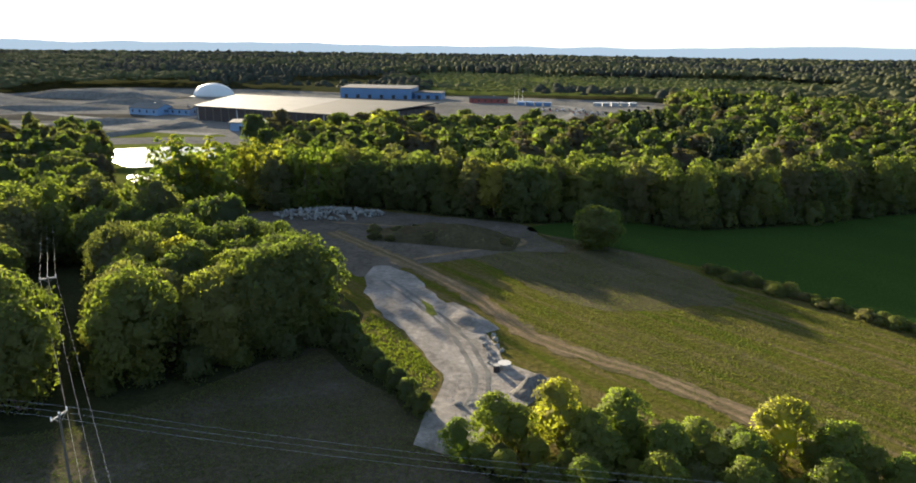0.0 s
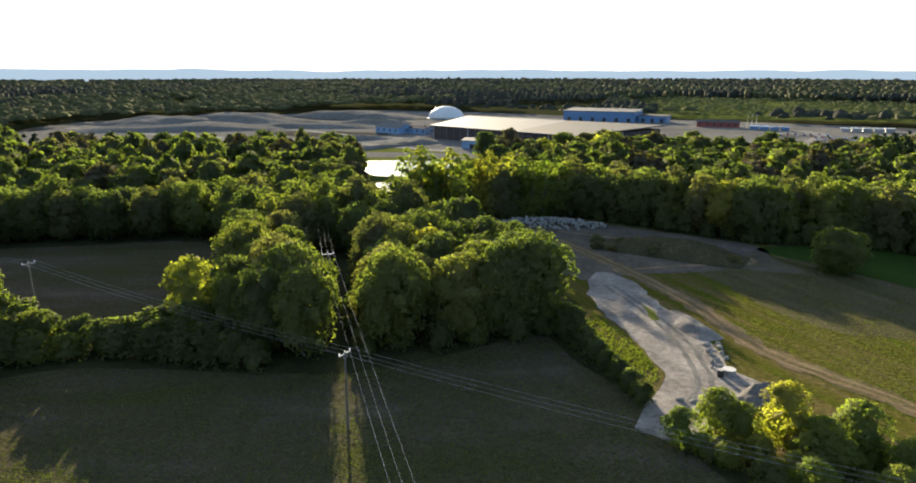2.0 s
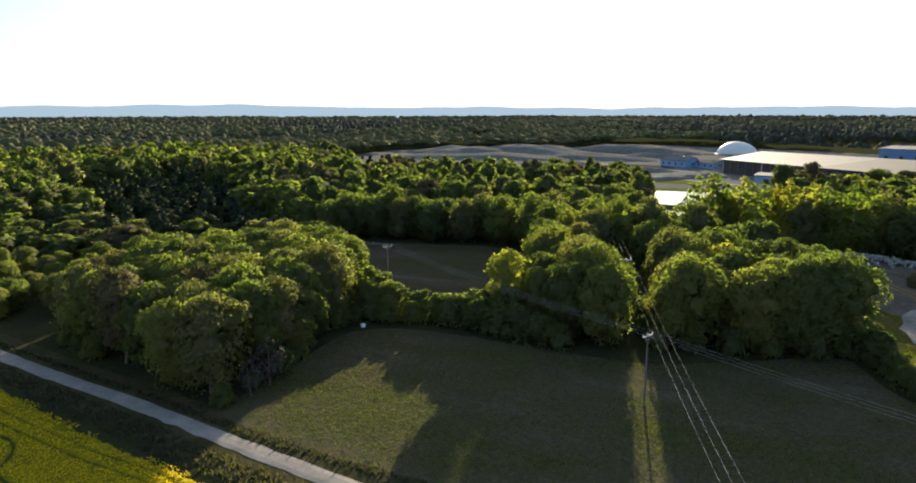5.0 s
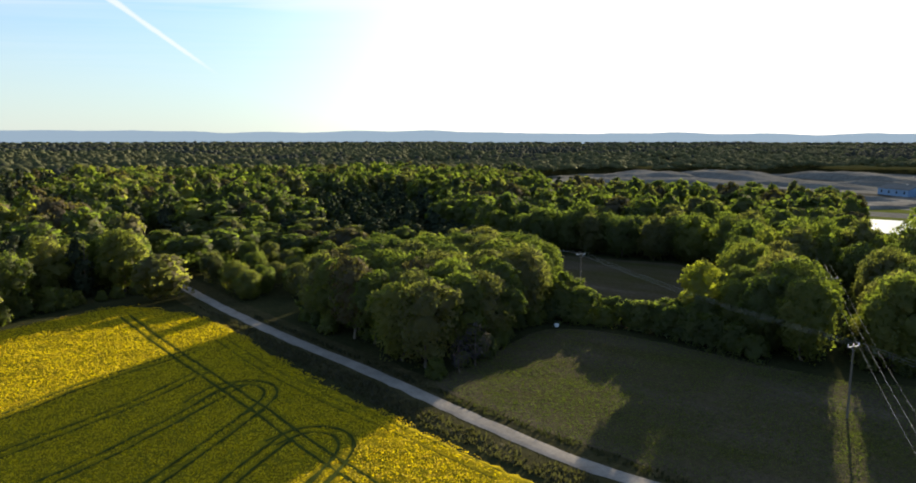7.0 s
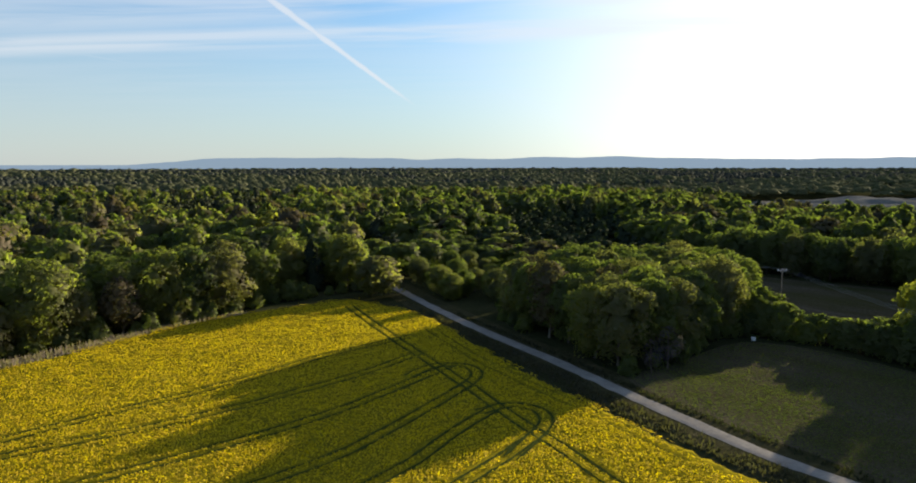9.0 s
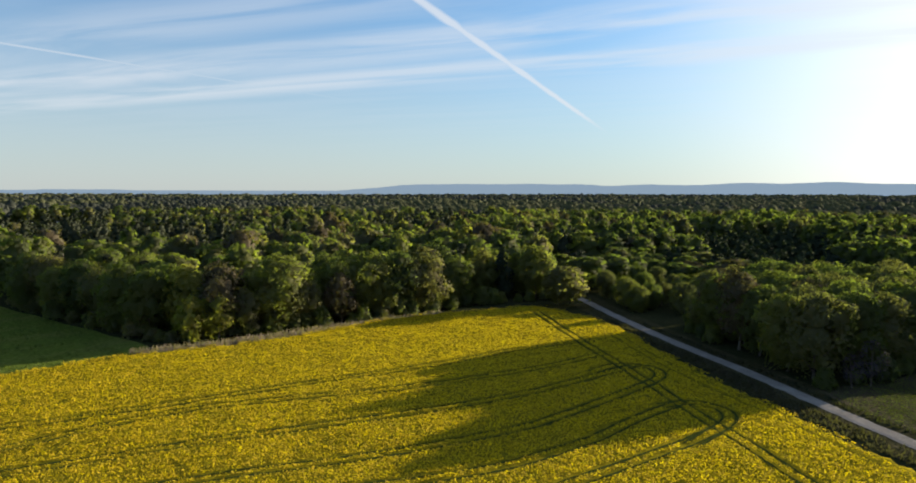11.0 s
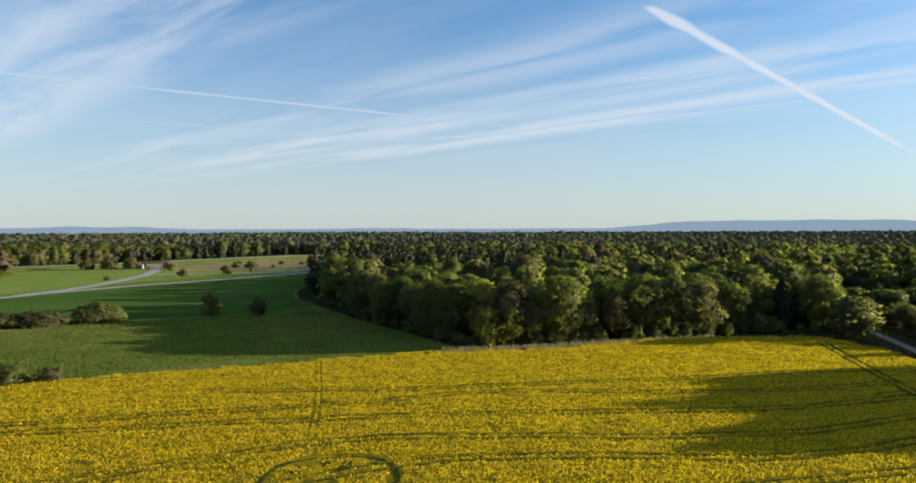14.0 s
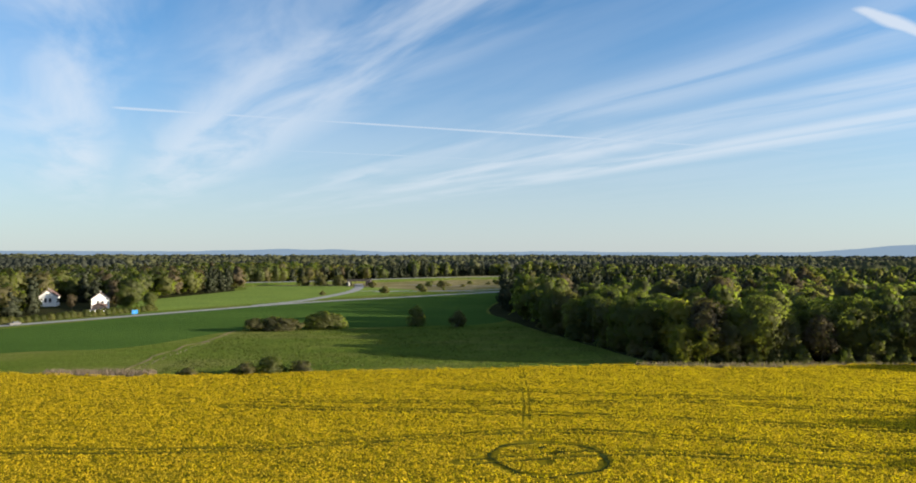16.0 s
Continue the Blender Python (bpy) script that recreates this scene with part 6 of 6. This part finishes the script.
# ---- power lines ----
def pole(x, y, h, facing, name="power_pole"):
    """facing: the way the wires run, in degrees."""
    root = empty(name, x, y, 0, facing)
    part("shaft", cone_bm(0.17, 0.11, (0, 0, -0.3), (0, 0, h - 0.25), 9), POLE_WOOD, root)
    arm = part("crossarm", box_bm(-0.06, -1.15, h - 0.55, 0.06, 1.15, h - 0.43, 0.01), STEEL, root)
    for s in (-1, 1):
        part("brace", cone_bm(0.025, 0.025, (0.09, 0.12 * s, h - 1.1), (0.09, 0.75 * s, h - 0.5), 5), STEEL, root)
    for s in (-1.05, 0, 1.05):
        part("insulator", merge([cone_bm(0.07, 0.05, (0, s, h - 0.425), (0, s, h - 0.2), 8), cone_bm(0.1, 0.04, (0, s, h - 0.195), (0, s, h - 0.08), 8)]), WHITE, arm, "white porcelain insulator")
    return tagged(root, "wooden power pole with steel crossarm and white insulators", "power pole", "power poles")


def wires(ends, name, label):
    root = empty(name, ends[0][0], ends[0][1])
    for (x0, y0, h0), (x1, y1, h1) in zip(ends, ends[1:]):
        d = Vector((x1 - x0, y1 - y0, 0)).normalized()
        side = Vector((-d.y, d.x, 0))
        n = 18
        sag = 0.9
        for s in (-1.05, 0, 1.05):
            rings, faces = [], []
            for k in range(n + 1):
                t = k / n
                c = Vector((x0 + (x1 - x0) * t, y0 + (y1 - y0) * t, h0 + (h1 - h0) * t - 0.05 - sag * 4 * t * (1 - t))) + side * s
                for a in range(4):
                    o = 0.011
                    rings.append(c - Vector((ends[0][0], ends[0][1], 0)) + side * (o * math.cos(a * 1.5708)) + Vector((0, 0, o * math.sin(a * 1.5708))))
                if k:
                    for a in range(4):
                        p, q = 4 * (k - 1) + a, 4 * (k - 1) + (a + 1) % 4
                        faces.append((p, q, q + 4, p + 4))
            mesh_object("wire", rings, faces, WIRE, root)
    return tagged(root, label, "wires")


LINE_A = [(-108, 160, 9.5), (-66.6, 98, 12.3), (-9, 20, 10.5)]
LINE_B = [(-181, 84.0, 8), (-111.5, 72.7, 12.6), (-41.6, 61.2, 11.0), (38, 52.5, 10.5)]
for line in (LINE_A, LINE_B):
    for k, (x, y, h) in enumerate(line):
        a, b = line[max(k - 1, 0)], line[min(k + 1, len(line) - 1)]
        pole(x, y, h, math.degrees(math.atan2(b[1] - a[1], b[0] - a[0])))
wires(LINE_A, "overhead_wires", "three bright wires strung from pole to pole")
wires(LINE_B, "overhead_wires", "three wires crossing the meadow from pole to pole")

# ---- houses, bridge and signs to the south ----
gable_house("house", "white two-storey house among trees", -97, -431, 60, 10, 8, 5.4, 3.2, WHITE, TILE_ROOF, 4)
gable_house("house", "white gabled house by the country road", -107, -395, 65, 9, 8, 5, 3.1, WHITE, TILE_ROOF, 3)
gable_house("garage", "dark low garage beside the white house", -101, -383, 60, 7, 6, 2.2, 1.2, WALL_DARK, TILE_ROOF, 1, "garage")
root = empty("bridge", -362, -470, 0, 128)
part("deck", box_bm(-12, -6, 3.9, 10, 6, 4.6), WALL_DARK, root, "dark deck")
part("abutment", box_bm(-12, -6, -0.2, -8, 6, 3.89), CONCRETE, root)
# right abutment's shade is put into its colour: dark where the left is pale
part("abutment", box_bm(6, -6, -0.2, 10, 6, 3.89), WALL_DARK, root)
part("wing_wall", box_bm(-8.2, -12, -0.2, -7.6, -6.05, 3.4), CONCRETE, root)
for s in (-1, 1):
    part("railing", box_bm(-12, s * 5.9 - 0.05, 4.62, 10, s * 5.9 + 0.05, 5.3), POLE_WOOD, root)
tagged(root, "concrete road underpass with railings, pale left abutment, right one coloured as shaded", "bridge")
root = empty("road_sign", -97, -340, 0, 100)
part("post", cone_bm(0.06, 0.06, (0, 0, -0.2), (0, 0, 2.2), 8), STEEL, root)
part("panel", box_bm(-0.05, -1.5, 0.8, 0.05, 1.5, 2.6, 0.02), plain("blue_sign_paint", (0.02, 0.14, 0.34), 0.7, 0, 0.05, 0.6, 0.1), root)
tagged(root, "blue road sign on a steel post", "road sign")


# ---- parked cars, flagpoles and small works ----
def car(x, y, turn, paint, label):
    root = empty("car", x, y, 0.02, turn)
    bm = bmesh.new()
    side = ((-2.1, 0.35), (2.1, 0.35), (2.15, 0.75), (1.2, 0.95), (-2.0, 0.98), (-2.15, 0.7))
    lo = [bm.verts.new((px, -0.85, pz)) for px, pz in side]
    hi = [bm.verts.new((px, 0.85, pz)) for px, pz in side]
    bm.faces.new(lo)
    bm.faces.new(hi[::-1])
    for k in range(6):
        bm.faces.new((lo[(k + 1) % 6], lo[k], hi[k], hi[(k + 1) % 6]))
    part("body", bm, paint, root)
    bm = box_bm(-1.7, -0.75, 0.97, 0.75, 0.75, 1.48)
    for v in bm.verts:
        if v.co.z > 1.2:
            v.co.x = -0.5 + (v.co.x + 0.5) * 0.72
            v.co.y *= 0.85
    part("cabin", bm, GLASS, root)
    for sx in (-1.3, 1.3):
        for sy in (-0.8, 0.8):
            part("wheel", cone_bm(0.33, 0.33, (sx, sy - 0.1, 0.33), (sx, sy + 0.1, 0.33), 12), BLACK, root)
    return tagged(root, label, "car", "parked cars")


PAINTS = [(plain("white_car_paint", (0.7, 0.7, 0.7), 0.3), "white parked car in the works yard"), (plain("dark_car_paint", (0.03, 0.03, 0.035), 0.3), "dark parked car in the works yard"), (plain("red_car_paint", (0.3, 0.03, 0.03), 0.3), "red parked car in the works yard"), (plain("silver_car_paint", (0.4, 0.41, 0.42), 0.3), "silver parked car in the works yard")]
for k in range(16):
    paint, label = PAINTS[(k * 5 + k // 3) % 4]
    car(36 + 5.2 * (k % 8) + 0.6 * (k // 8), 548 + 9 * (k // 8) + 0.4 * k, 80, paint, label)
for k in range(14):
    paint, label = PAINTS[(k * 3 + k // 4) % 4]
    car(62 + 4.6 * (k % 7) + 1.1 * (k // 7), 520 + 14 * (k // 7) + 0.3 * k, 76, paint, label)
for k in range(5):
    shed_roof("container", "pale grey shipping container in the works yard", 88 + 8.0 * k, 606 + 1.5 * k, -8 + 5 * (k % 3), 6.1, 2.5, 2.6, 2.6, STEEL, WHITE, "container")
for x, y in ((-92, -371), (-97, -372)):
    car(x, y, 15, PAINTS[0][0], "white car parked beside the house")
car(-47.8, -336.5, 5, PAINTS[1][0], "dark car standing on the country road")
for k in range(3):
    root = empty("flagpole", 20 + 3.5 * k, 622)
    part("shaft", cone_bm(0.12, 0.06, (0, 0, -0.2), (0, 0, 12), 8), WHITE, root)
    part("knob", cone_bm(0.12, 0.05, (0, 0, 12.01), (0, 0, 12.25), 8), STEEL, root)
    tagged(root, "tall white flagpole without a flag", "flagpole", "flagpoles")
for k in range(18):
    x, y = -27 + 4 * (k % 9) + tree_rng.uniform(-2, 2), 171 - 0.5 * (k % 9) - 4.5 * (k // 9) + tree_rng.uniform(-1.5, 1.5)
    plant("shrub", x, y, tree_rng.uniform(1.6, 2.8), 2, 1.5, "straggly bushes on the soil mound")
